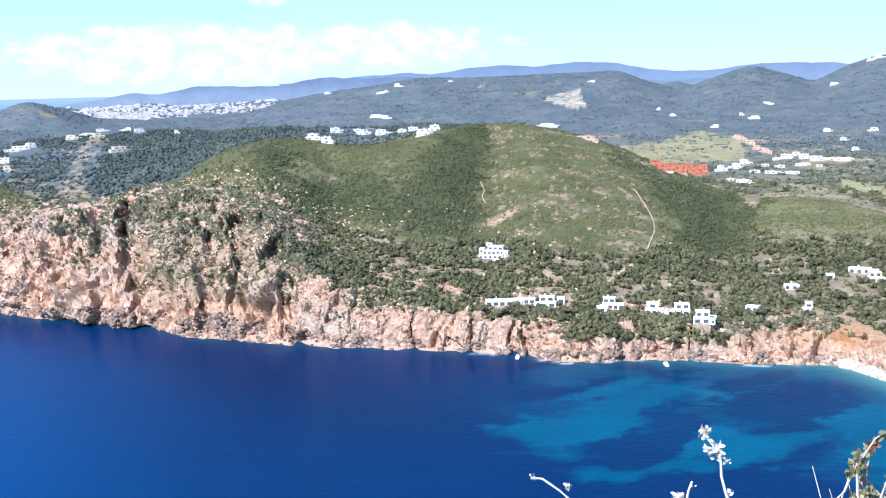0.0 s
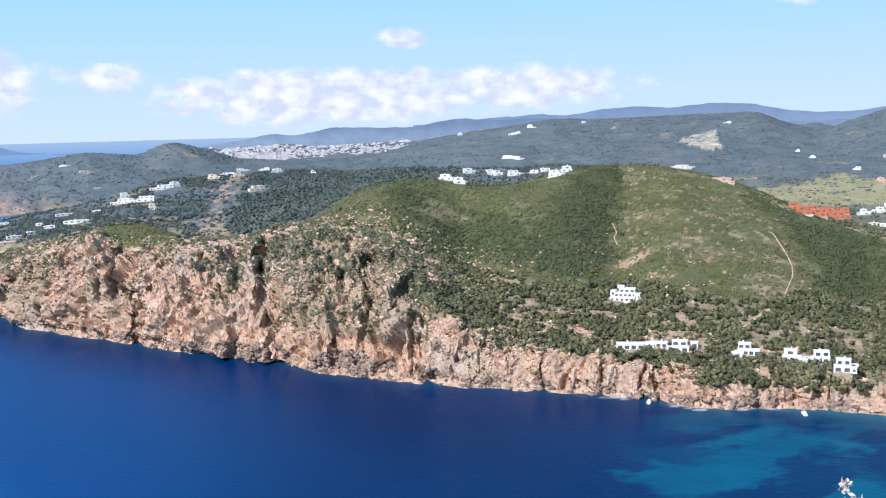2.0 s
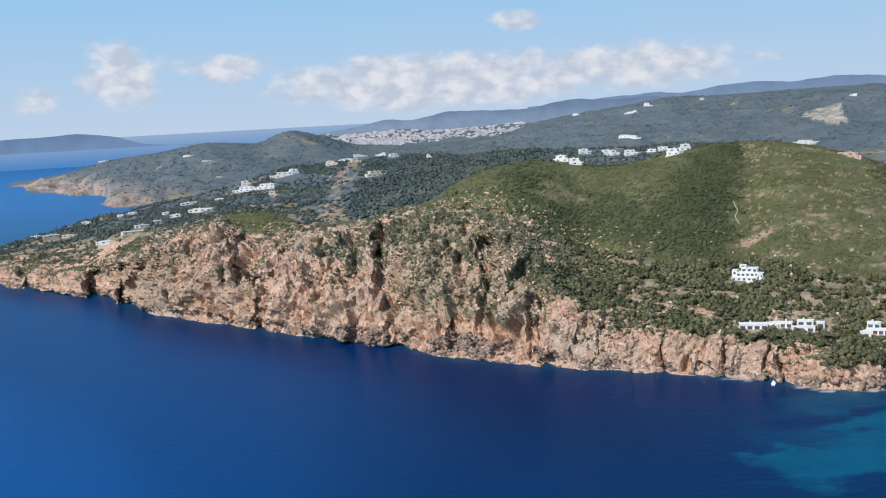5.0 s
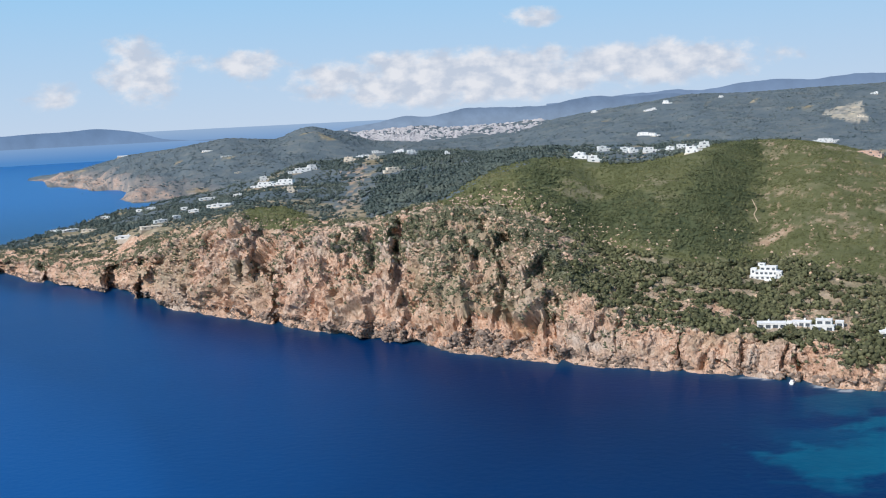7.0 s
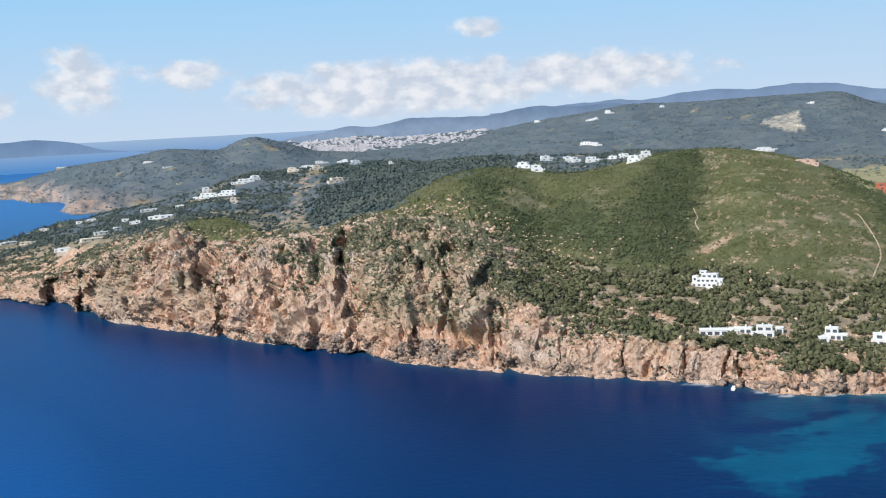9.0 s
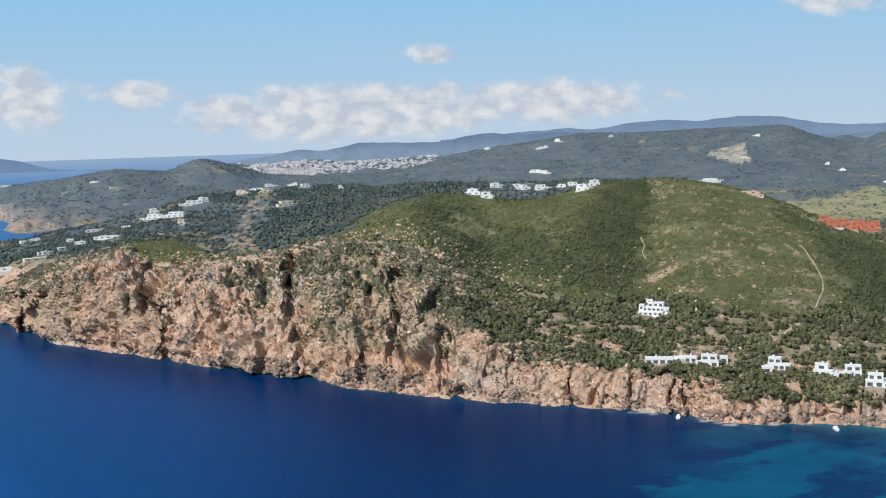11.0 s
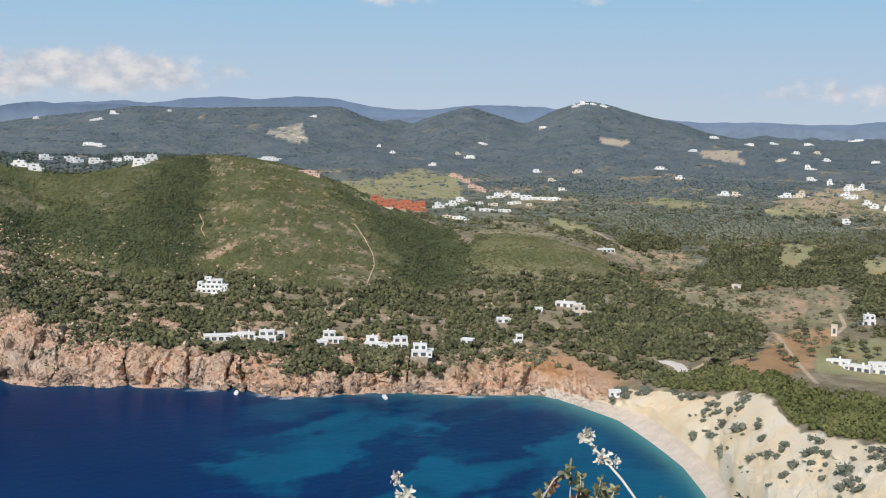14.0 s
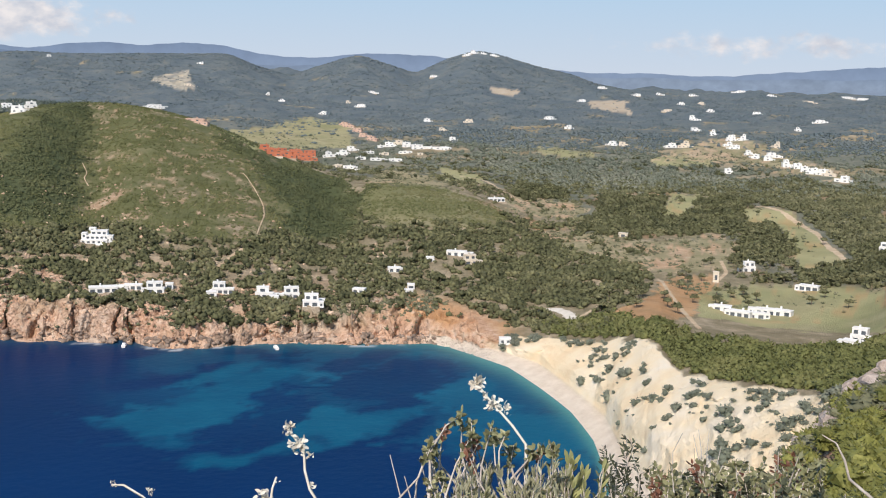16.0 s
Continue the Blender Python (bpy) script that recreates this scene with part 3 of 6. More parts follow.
SPUR_WOOD = ((-16.43, -2.77), (-15.54, -1.8), (-11.34, -1.8), (-6.88, -2.0), (-8.5, -2.9), (-10.54, -3.2), (-11.97, -3.9), (-13.14, -4.8), (-15.99, -5.1), (-16.99, -5.26), (-17.07, -4.13), (-16.47, -3.61))
QUARRY = ((4.92, -1.01), (5.31, -0.85), (6.77, -0.55), (6.84, -1.11), (7.15, -1.46), (6.36, -1.47), (5.44, -1.27))
CUTTINGS = (((21.4, -1.08), (22.84, -1.19), (22.63, -1.41), (21.46, -1.38)), ((26.18, -1.65), (28.09, -1.55), (27.97, -1.88), (28.67, -2.27), (27.29, -2.12), (26.33, -1.92)))


def region(points, b, e, wob=0.0):
    """Whether places at the bearings b and height angles e lie within the corners; wob shifts the border."""
    b, e = b + wob, e + np.roll(wob, 7) * 0.5 if isinstance(wob, np.ndarray) else e
    p = np.array(points, float)
    inside = np.zeros(np.shape(b), bool)
    for (x0, y0), (x1, y1) in zip(p, np.roll(p, -1, 0)):
        if y0 == y1:
            continue
        inside ^= ((y0 > e) != (y1 > e)) & (b < (x1 - x0) * (e - y0) / (y1 - y0) + x0)
    return inside.astype(float)


def regions(many, b, e, wob=0.0):
    return np.clip(sum(region(p, b, e, wob) for p in many), 0, 1)


def land_cover(P, S, R, cliff, slope, big):
    n1, n2, n3 = fbm(big, 40, 5, 81, 0.6), fbm(big, 14, 4, 91), fbm(big, 130, 4, 95)
    B = np.degrees(np.arctan2(P[:, 0], P[:, 1]))
    E = np.degrees(np.arctan2(P[:, 2] - EYE, np.hypot(P[:, 0], P[:, 1])))
    east = smooth(B, 21, 23)
    wob = 0.35 * n2 + 0.25 * n1
    near = (S > 1.9) & (S < 3.12)
    hill = region(HILL_GREEN, B, E, wob) * near
    hill = np.maximum(hill, np.maximum(region(KNOB, B, E, wob), region(KNOLL_GREEN, B, E, wob)) * near)
    rock = np.clip(cliff * (0.9 + 0.9 * n1) * (1 - smooth(S, 1.9, 2.25)) + cliff * smooth(n1 + 0.5 * n2, 0.0, 0.25) * (1 - smooth(B, -7, -3) * smooth(S, 1.6, 1.9)) + slope * smooth(n1 + 0.8 * n2, -0.15, 0.15), 0, 1)
    rock = np.maximum(rock, (1 - east) * smooth(S, -0.5, 0.0) * (1 - smooth(S, 1.0, 1.3))) * (1 - hill)
    dome = region(DOME, B, E, 1.6 * wob) * (S > 1.1) * (S < 2.6)
    rock = rock * (1 - dome * (0.35 + 0.5 * smooth(n2 + 0.4 * n1, -0.15, 0.15)))
    scrub = hill * (1 - 0.45 * smooth(n1 + 0.5 * n2, 0.35, 0.55))
    shaded_thicket = hill * 0.5 * (regions(HILL_SHADED_WOODS, B, E, wob + 1.3 * fbm(big, 75, 3, 83)) + regions(HILL_SHADED_WOODS, B, E, 2.2 * wob))
    far = smooth(S, 3.05, 3.2)
    wooded = far * smooth(n3 + 0.3 * n1 + 0.7 * smooth(R, 1700, 2500), -0.3, 0.0)
    # how much of the painted haze tint the wooded ground takes, mostly by range
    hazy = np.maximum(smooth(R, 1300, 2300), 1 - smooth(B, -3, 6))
    wooded = np.maximum(wooded, np.maximum(regions(CANOPY + BELTS, B, E, wob), 0.9 * region(SPUR_WOOD, B, E, wob)) * (S > 2.9))
    open_ = (regions(GREENS + STONY, B, E, wob) + region(RED_FIELD, B, E, wob)) * (S > 2.3) * (B > 7)
    spur = region(SPUR_BARE, B, E, 2.5 * wob) * (0.35 + 0.5 * smooth(n2, -0.2, 0.2)) * (S > 2.3) * (S < 4.1)
    wooded *= 1 - np.clip(open_ + spur, 0, 1)
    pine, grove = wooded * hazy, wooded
    clay = np.exp(-((B - 21.3) / 1.3) ** 2) * smooth(S, 1.1, 1.25) * (1 - smooth(R + 12 * n2, 586, 596)) * 1.7
    chalk = east * smooth(S, 0.95, 1.05) * (1 - smooth(S + 0.09 * n2 + 0.04 * n1, 1.97, 2.01)) * (1 - np.clip(clay, 0, 1))
    sand = smooth(B, 17.5, 19.5) * (1 - smooth(S, 0.98, 1.05))
    earth = region(RED_FIELD, B, E, wob) * (S > 2) * (0.75 + 0.25 * n2) + np.exp(-((B - 18.8) / 2.2) ** 2) * smooth(S, 1.05, 1.2) * (1 - smooth(S, 2.0, 2.1)) * 1.5 + clay
    earth = np.maximum(earth, 0.45 * smooth(B, 20, 23) * smooth(S, 2.7, 3.0) * (1 - smooth(R, 1050, 1250)) * smooth(n2 * 0.6 + n1, 0.36, 0.6))
    grass = regions(GREENS, B, E, 0.5 * wob) * (S > 2.3) * (B > 7) * (0.85 + 0.3 * n1) * (1 - 0.35 * smooth(R, 1400, 1600))
    grass = np.maximum(grass, 0.35 * regions(STONY, B, E, wob) * (S > 2.7))
    grass = np.maximum(grass, 0.25 * region(KNOB, B, E, wob) * near)
    rock = np.maximum(rock, smooth(S, 5.8, 5.95) * (1 - smooth(S + 0.3 * n1 + 0.25 * n3, 6.02 + 0.09 * np.clip(-25 - B, 0, 6), 6.2 + 0.11 * np.clip(-25 - B, 0, 6))) * (1 - smooth(B, -25, -23.5)) * (0.12 + 0.42 * smooth(n1 + 0.5 * n3, -0.2, 0.2)))
    rock = np.maximum(rock, 0.55 * spur * smooth(n2 + 0.6 * n1, -0.2, 0.2))
    rock = np.maximum(rock, 0.5 * regions(STONY, B, E, wob) * (S > 2.7) * smooth(n2 + 0.5 * n1, 0.05, 0.3))
    for b0, r0, db, dr in ((2.9, 812, 1.0, 18), (7.6, 680, 0.8, 22), (23, 1010, 1.6, 22)):
        rock = np.maximum(rock, 0.6 * smooth(1 - ((B - b0) / db) ** 2 - ((R - r0) / dr) ** 2 + 0.9 * n1 + 0.8 * n2, 0.3, 0.6))
    # stony spots between the scrub of the lit side of the hill
    rock = np.maximum(rock, 0.45 * hill * smooth(B, 1.6, 2.4) * (1 - smooth(B, 9, 12)) * smooth(fbm(big, 7, 3, 97) + 0.3 * n1, 0.38, 0.55))
    chalk = np.maximum(chalk, 0.45 * region(QUARRY, B, E, 0.15 * wob) * (S > 5) * (0.75 + 0.8 * n2))
    chalk = np.maximum(chalk, 0.32 * regions(CUTTINGS, B, E, 0.2 * wob) * (S > 5))
    earth = np.maximum(earth, 0.25 * regions(CUTTINGS, B, E, 0.2 * wob) * (S > 5))
    rock = rock * (1 - 0.85 * np.exp(-((B - 18.6) / 2.4) ** 2) * smooth(S, 1.1, 1.3))
    return dict(rock=rock, grove=grove, scrub=scrub, shaded_thicket=shaded_thicket, pine=pine, grass=grass, earth=earth, chalk=chalk, sand=sand)


GROUND, BEARINGS, ROW_AT, COVER = land_sheet()


def headland():
    """The height that the lookout stands on: a knoll over the sea, with a spur to the right and land behind."""
    b = np.concatenate([np.arange(-180, -60, 3.0), np.arange(-60, 30, 1.5), np.arange(30, 60, 0.5), np.arange(60, 180.1, 3.0)])
    shoulder = ((-180, 90, 150), (-110, 60, 140), (-95, 30, 125), (-60, 20, 121), (0, 20, 121), (25, 25, 120), (33, 70, 103), (36, 88, 106), (38, 90, 111), (40, 90, 115.5), (45, 90, 121), (60, 90, 128), (100, 90, 140), (180, 90, 150))
    foot = ((-180, 600, 160), (-115, 500, 120), (-95, 150, -6), (-60, 110, -6), (0, 120, -6), (25, 130, -4), (33, 200, 8), (36, 240, 14), (40, 300, 40), (45, 262, 76), (60, 220, 108), (75, 500, 130), (100, 600, 140), (180, 600, 160))
    far = ((-180, 4900, 150), (-115, 4900, 20), (-95, 900, -20), (-60, 300, -20), (30, 300, -20), (60, 320, 80), (75, 4900, 120), (180, 4900, 150))
    lines = [(np.full_like(b, 0.01), np.full_like(b, 138.3)), (np.full_like(b, 2.4), np.full_like(b, 138.2)), line_at(shoulder, b), line_at(foot, b), line_at(far, b)]
    rs, zs = [], []
    for k, n in enumerate((3, 26, 26, 14)):
        (ra, za), (rb, zb) = lines[k], lines[k + 1]
        for i in range(n + (k == 3)):
            u = i / n
            rs.append(ra + (rb - ra) * u)
            zs.append(za + (zb - za) * u)
    r, z = np.array(rs), np.array(zs)
    B = np.broadcast_to(b, r.shape)
    P = np.stack([r * np.sin(np.radians(B)), r * np.cos(np.radians(B)), z], -1).reshape(-1, 3)
    rr = r.ravel()
    P[:, 2] += 0.06 * np.clip(rr - 2.0, 0, 30) * fbm(P, 9, 4, 301) + 0.05 * fbm(P, 0.6, 3, 311)
    n, m = r.shape
    idx = np.arange(n * m).reshape(n, m)
    q = np.stack([idx[:-1, :-1], idx[:-1, 1:], idx[1:, 1:], idx[1:, :-1]], -1).reshape(-1, 4)
    me = bpy.data.meshes.new("headland")
    me.from_pydata(P.tolist(), [], q.tolist())
    rock = smooth(fbm(P, 16, 4, 321), -0.25, 0.2)
    for name, v in (("rock", rock), ("scrub", (1 - rock) * 0.8)):
        a = me.attributes.new(name, "FLOAT", "POINT")
        a.data.foreach_set("value", np.clip(v, 0, 1).astype(np.float32))
    me.polygons.foreach_set("use_smooth", np.ones(len(q), bool))
    me.materials.append(LAND)
    tagged(new("headland", me), "rocky scrub-covered headland high above the sea", "ground", kind="structure")
    return P.reshape(n, m, 3), b


KNOLL, KNOLL_B = headland()


def ground_z(b, r):
    """The height of the land at a bearing and range."""
    j = int(np.clip(np.searchsorted(BEARINGS, b), 1, len(BEARINGS) - 1))
    z = 0
    k = (b - BEARINGS[j - 1]) / (BEARINGS[j] - BEARINGS[j - 1])
    for col, w in ((j - 1, 1 - k), (j, k)):
        c = GROUND[:, col]
        rr = np.hypot(c[:, 0], c[:, 1])
        o = np.argsort(rr)
        z += w * np.interp(r, rr[o], c[o, 2])
    return float(z)


def sight(b, e):
    """The range at which the land is met from the lookout at a bearing and a height angle."""
    j = int(np.clip(np.searchsorted(BEARINGS, b), 1, len(BEARINGS) - 1))
    c = GROUND[6:, j]
    rr = np.hypot(c[:, 0], c[:, 1])
    up = np.degrees(np.arctan2(c[:, 2] - EYE, rr))
    k = int(np.argmax(up >= e)) if (up >= e).any() else int(np.argmax(up))
    return float(rr[k])


def spot(b, r, dz=0.0):
    return Vector((r * math.sin(radians(b)), r * math.cos(radians(b)), ground_z(b, r) + dz))


# pale sand under the cove and the dark seagrass that lies on it: bearing and height angle of their corners
SHOALS = (((8.4, -14.68), (10.4, -14.50), (12.9, -15.16), (14.6, -15.30), (14.1, -15.64), (12.4, -16.12), (9.8, -16.35), (8.9, -17.42), (7.2, -18.03), (5.6, -18.09), (1.5, -17.19), (4.2, -16.82), (5.3, -15.93), (7.3, -15.52)),
          ((15.2, -14.53), (18.7, -14.09), (22.8, -15.98), (26.9, -17.70), (27.3, -19.85), (24.6, -18.92), (21.7, -18.22), (18.7, -17.61), (16.7, -17.37), (18.7, -16.09), (17.0, -15.29)),
          ((12.9, -17.36), (17.0, -17.22), (17.6, -18.04), (15.3, -18.88), (12.9, -19.13), (6.4, -20.13), (5.6, -19.29), (9.8, -19.07)))
MEADOW = ((15.5, -15.16), (19.3, -14.97), (21.3, -15.42), (19.3, -16.08), (16.7, -15.85))


def sea_sheet():
    b = np.concatenate([np.arange(-180, -40, 4.0), np.arange(-40, 0, 0.5), np.arange(0, 30, 0.22), np.arange(32, 40, 0.25), np.arange(40, 180.1, 4.0)])
    r = np.concatenate([[1, 60, 150, 260], np.arange(300, 360, 5.0), np.arange(360, 600, 3.2), np.arange(620, 720, 5.0), np.geomspace(725, 4960, 60)])
    RR, BB = np.meshgrid(r, b, indexing="ij")
    x, y = RR * np.sin(np.radians(BB)), RR * np.cos(np.radians(BB))
    P = np.stack([x, y, np.zeros_like(x)], -1).reshape(-1, 3)
    n, m = RR.shape
    idx = np.arange(n * m).reshape(n, m)
    q = np.stack([idx[:-1, :-1], idx[:-1, 1:], idx[1:, 1:], idx[1:, :-1]], -1).reshape(-1, 4)
    me = bpy.data.meshes.new("water")
    me.from_pydata(P.tolist(), [], q.tolist())
    BB, RR = BB.ravel(), RR.ravel()
    off = line_at(SHORE, BB)[0] - RR
    w = np.stack([P[:, 0], P[:, 1] * 1.0, P[:, 2]], -1)
    # pale sand in the cove, with dark seagrass meadows lying on it: bearing, range, half widths
    spread = fbm(w * np.array([1, 1.3, 1]), 60, 5, 201, 0.6)
    ragged = fbm(w, 9, 3, 251)
    low = np.degrees(np.arctan2(-EYE, RR))
    shoal = np.zeros_like(BB)
    for k, (shift, reach) in enumerate(((0.0, 0.9), (0.35, 1.3), (-0.35, 1.7), (0.0, 2.4))):
        d = reach * spread * 1.3 + 0.4 * ragged + shift
        shoal += 0.25 * regions(SHOALS, BB, low, d) * (1 - 0.9 * region(MEADOW, BB, low, d))
    bay = smooth(BB + 4 * spread, 2, 9) * (1 - smooth(BB, 60, 80)) * (1 - smooth(off + 40 * spread, 60, 190))
    shoal = np.maximum(shoal * 0.92, bay * (0.12 + 0.45 * smooth(spread + 0.25 * ragged, 0.05, 0.3)))
    rim = smooth(BB, 16, 22) * (1 - smooth(off, 8, 45))
    shallow = np.exp(-np.clip(off, 0, 999) / 9) * (0.15 + 0.35 * smooth(BB, 2, 15)) + 0.8 * rim * np.exp(-np.clip(off, 0, 999) / 22)
    lap = np.where((off > -1) & (off < 3), 1, 0) * smooth(fbm(w, 14, 3, 231), 0.1, 0.4) * (1 - smooth(BB, 60, 80))
    # open: paler offshore, to the west and with range, standing for reflected sky
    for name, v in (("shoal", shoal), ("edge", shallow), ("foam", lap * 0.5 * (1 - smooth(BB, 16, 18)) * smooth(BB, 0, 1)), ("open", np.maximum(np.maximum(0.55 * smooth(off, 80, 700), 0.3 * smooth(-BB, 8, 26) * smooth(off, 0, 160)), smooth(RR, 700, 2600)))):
        a = me.attributes.new(name, "FLOAT", "POINT")
        a.data.foreach_set("value", np.clip(v, 0, 1).astype(np.float32))
    ob = new("water", me)
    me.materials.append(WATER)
    tagged(ob, "deep blue sea with turquoise shallows over sand", "sea", kind="structure")


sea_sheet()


# ---- distance beyond the place ----
def strip(name, line, material_, base, label, rough=0.0, size=160, seed=0, thick=120):
    """A far range of hills: front and back slopes down from an uneven crest."""
    lo, hi = line[0][0], line[-1][0]
    b = np.arange(lo, hi + 0.01, 0.12)
    r, z = line_at(line, b, 0.5)
    x, y = np.sin(np.radians(b)), np.cos(np.radians(b))
    z = z + rough * fbm(np.stack([x * r, y * r, r * 0], -1), size, 4, seed)
    v, f = [], []
    for d, k in ((-thick, 0.0), (-thick * 0.4, 0.55), (0, 1.0), (thick * 0.4, 0.3)):
        v += [((r[i] + d) * x[i], (r[i] + d) * y[i], base + (z[i] - base) * k) for i in range(len(b))]
    n = len(b)
    for j in range(3):
        f += [(j * n + i, j * n + i + 1, (j + 1) * n + i + 1, (j + 1) * n + i) for i in range(n - 1)]
    me = bpy.data.meshes.new(name)
    me.from_pydata(v, [], f)
    me.polygons.foreach_set("use_smooth", np.ones(len(f), bool))
    me.materials.append(material_)
    return tagged(new(name, me), label, "backdrop", kind="structure")


# far sea and hills glow in the colour of the haze over them
HAZE_SEA = glow("far_water_haze", (0.10, 0.255, 0.52), (0.31, 0.43, 0.59), 10, 106)
HAZE_ISLE = glow("far_island_haze", (0.185, 0.28, 0.43), (0.15, 0.235, 0.375), 66, 130, 0.08)
HAZE_RANGE = glow("far_range_haze", (0.23, 0.315, 0.45), (0.19, 0.27, 0.40), 120, 200, 0.06)
HAZE_NEAR = glow("nearer_range_haze", (0.25, 0.33, 0.44), (0.165, 0.235, 0.345), 90, 150, 0.12)
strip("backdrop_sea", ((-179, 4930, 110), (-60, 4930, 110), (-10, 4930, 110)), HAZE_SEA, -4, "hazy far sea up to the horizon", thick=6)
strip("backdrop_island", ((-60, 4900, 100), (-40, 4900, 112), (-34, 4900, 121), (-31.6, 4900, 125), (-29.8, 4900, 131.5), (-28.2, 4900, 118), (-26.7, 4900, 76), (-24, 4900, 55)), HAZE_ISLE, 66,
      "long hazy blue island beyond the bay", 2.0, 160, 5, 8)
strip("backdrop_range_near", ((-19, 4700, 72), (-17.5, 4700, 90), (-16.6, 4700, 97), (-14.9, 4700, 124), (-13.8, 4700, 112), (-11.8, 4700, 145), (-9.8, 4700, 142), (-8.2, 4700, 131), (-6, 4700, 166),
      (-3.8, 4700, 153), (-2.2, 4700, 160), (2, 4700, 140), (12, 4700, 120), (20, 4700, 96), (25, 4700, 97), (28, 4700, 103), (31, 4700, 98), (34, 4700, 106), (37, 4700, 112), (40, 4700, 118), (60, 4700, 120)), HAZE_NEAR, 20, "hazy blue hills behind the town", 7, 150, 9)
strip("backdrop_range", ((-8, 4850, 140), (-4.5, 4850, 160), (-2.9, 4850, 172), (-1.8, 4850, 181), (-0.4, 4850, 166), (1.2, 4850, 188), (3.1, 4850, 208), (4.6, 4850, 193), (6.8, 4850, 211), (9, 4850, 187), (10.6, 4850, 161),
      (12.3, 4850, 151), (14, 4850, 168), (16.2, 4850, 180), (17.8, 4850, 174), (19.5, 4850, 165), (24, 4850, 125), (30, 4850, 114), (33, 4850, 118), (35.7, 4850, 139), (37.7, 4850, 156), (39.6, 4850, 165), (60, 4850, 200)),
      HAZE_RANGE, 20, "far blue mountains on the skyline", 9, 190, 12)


# ---- building helpers ----
def mesh_of(name, verts, faces, mat=None, flat=True):
    me = bpy.data.meshes.new(name)
    me.from_pydata([tuple(v) for v in verts], [], faces)
    me.update()
    if mat:
        me.materials.append(mat)
    if not flat:
        me.polygons.foreach_set("use_smooth", np.ones(len(faces), bool))
    return me


def part(name, me, parent, at=None, label=""):
    ob = new(name, me)
    ob.parent = parent
    if at is not None:
        ob.matrix_basis = at
    return tagged(ob, label)


def thing(name, at, label, category, group="", kind=""):
    ob = new(name)
    ob.empty_display_size = 0.5
    ob.matrix_basis = at
    return tagged(ob, label, category, group, kind)


def box(x0, x1, y0, y1, z0, z1, base=0):
    v = [(x0, y0, z0), (x1, y0, z0), (x1, y1, z0), (x0, y1, z0), (x0, y0, z1), (x1, y0, z1), (x1, y1, z1), (x0, y1, z1)]
    f = [(0, 3, 2, 1), (4, 5, 6, 7), (0, 1, 5, 4), (1, 2, 6, 5), (2, 3, 7, 6), (3, 0, 4, 7)]
    return v, [tuple(base + i for i in q) for q in f]


def fast_mesh(name, verts, tris, mats, rounded=False):
    me = bpy.data.meshes.new(name)
    me.vertices.add(len(verts))
    me.vertices.foreach_set("co", np.asarray(verts, np.float32).ravel())
    me.loops.add(len(tris) * 3)
    me.loops.foreach_set("vertex_index", np.asarray(tris, np.int32).ravel())
    me.polygons.add(len(tris))
    me.polygons.foreach_set("loop_start", np.arange(0, len(tris) * 3, 3, dtype=np.int32))
    if rounded:
        me.polygons.foreach_set("use_smooth", np.ones(len(tris), bool))
    me.update()
    for mt in mats:
        me.materials.append(mt)
    return me


PLASTER = simple("white_plaster", [(0.3, (0.72, 0.71, 0.68)), (0.7, (0.83, 0.82, 0.79))], 0.5, 0.85, 0.2)
CREAM = simple("cream_plaster", [(0.3, (0.60, 0.52, 0.41)), (0.7, (0.72, 0.64, 0.53))], 0.5, 0.85, 0.2)
TERRACOTTA = simple("terracotta_plaster", [(0.3, (0.42, 0.13, 0.07)), (0.7, (0.56, 0.21, 0.12))], 0.3, 0.85, 0.2)
ROSE = simple("rose_plaster", [(0.3, (0.50, 0.33, 0.25)), (0.7, (0.64, 0.46, 0.37))], 0.3, 0.85, 0.2)
STONE = simple("dry_stone", [(0.3, (0.30, 0.24, 0.17)), (0.7, (0.50, 0.42, 0.32))], 0.9, 0.9, 0.2, 0.8, 0.3)
GLASS = simple("window_glass", [(0.3, (0.07, 0.085, 0.10)), (0.7, (0.13, 0.15, 0.17))], 0.3, 0.08, 0.6)
PALE_EARTH = simple("pale_earth", [(0.3, (0.42, 0.31, 0.20)), (0.7, (0.60, 0.48, 0.34))], 0.12, 0.95, 0.1, 0.5, 0.2)
GRAVEL = simple("grey_gravel", [(0.3, (0.58, 0.53, 0.45)), (0.7, (0.72, 0.67, 0.59))], 0.15, 0.95, 0.1, 0.4, 0.1)


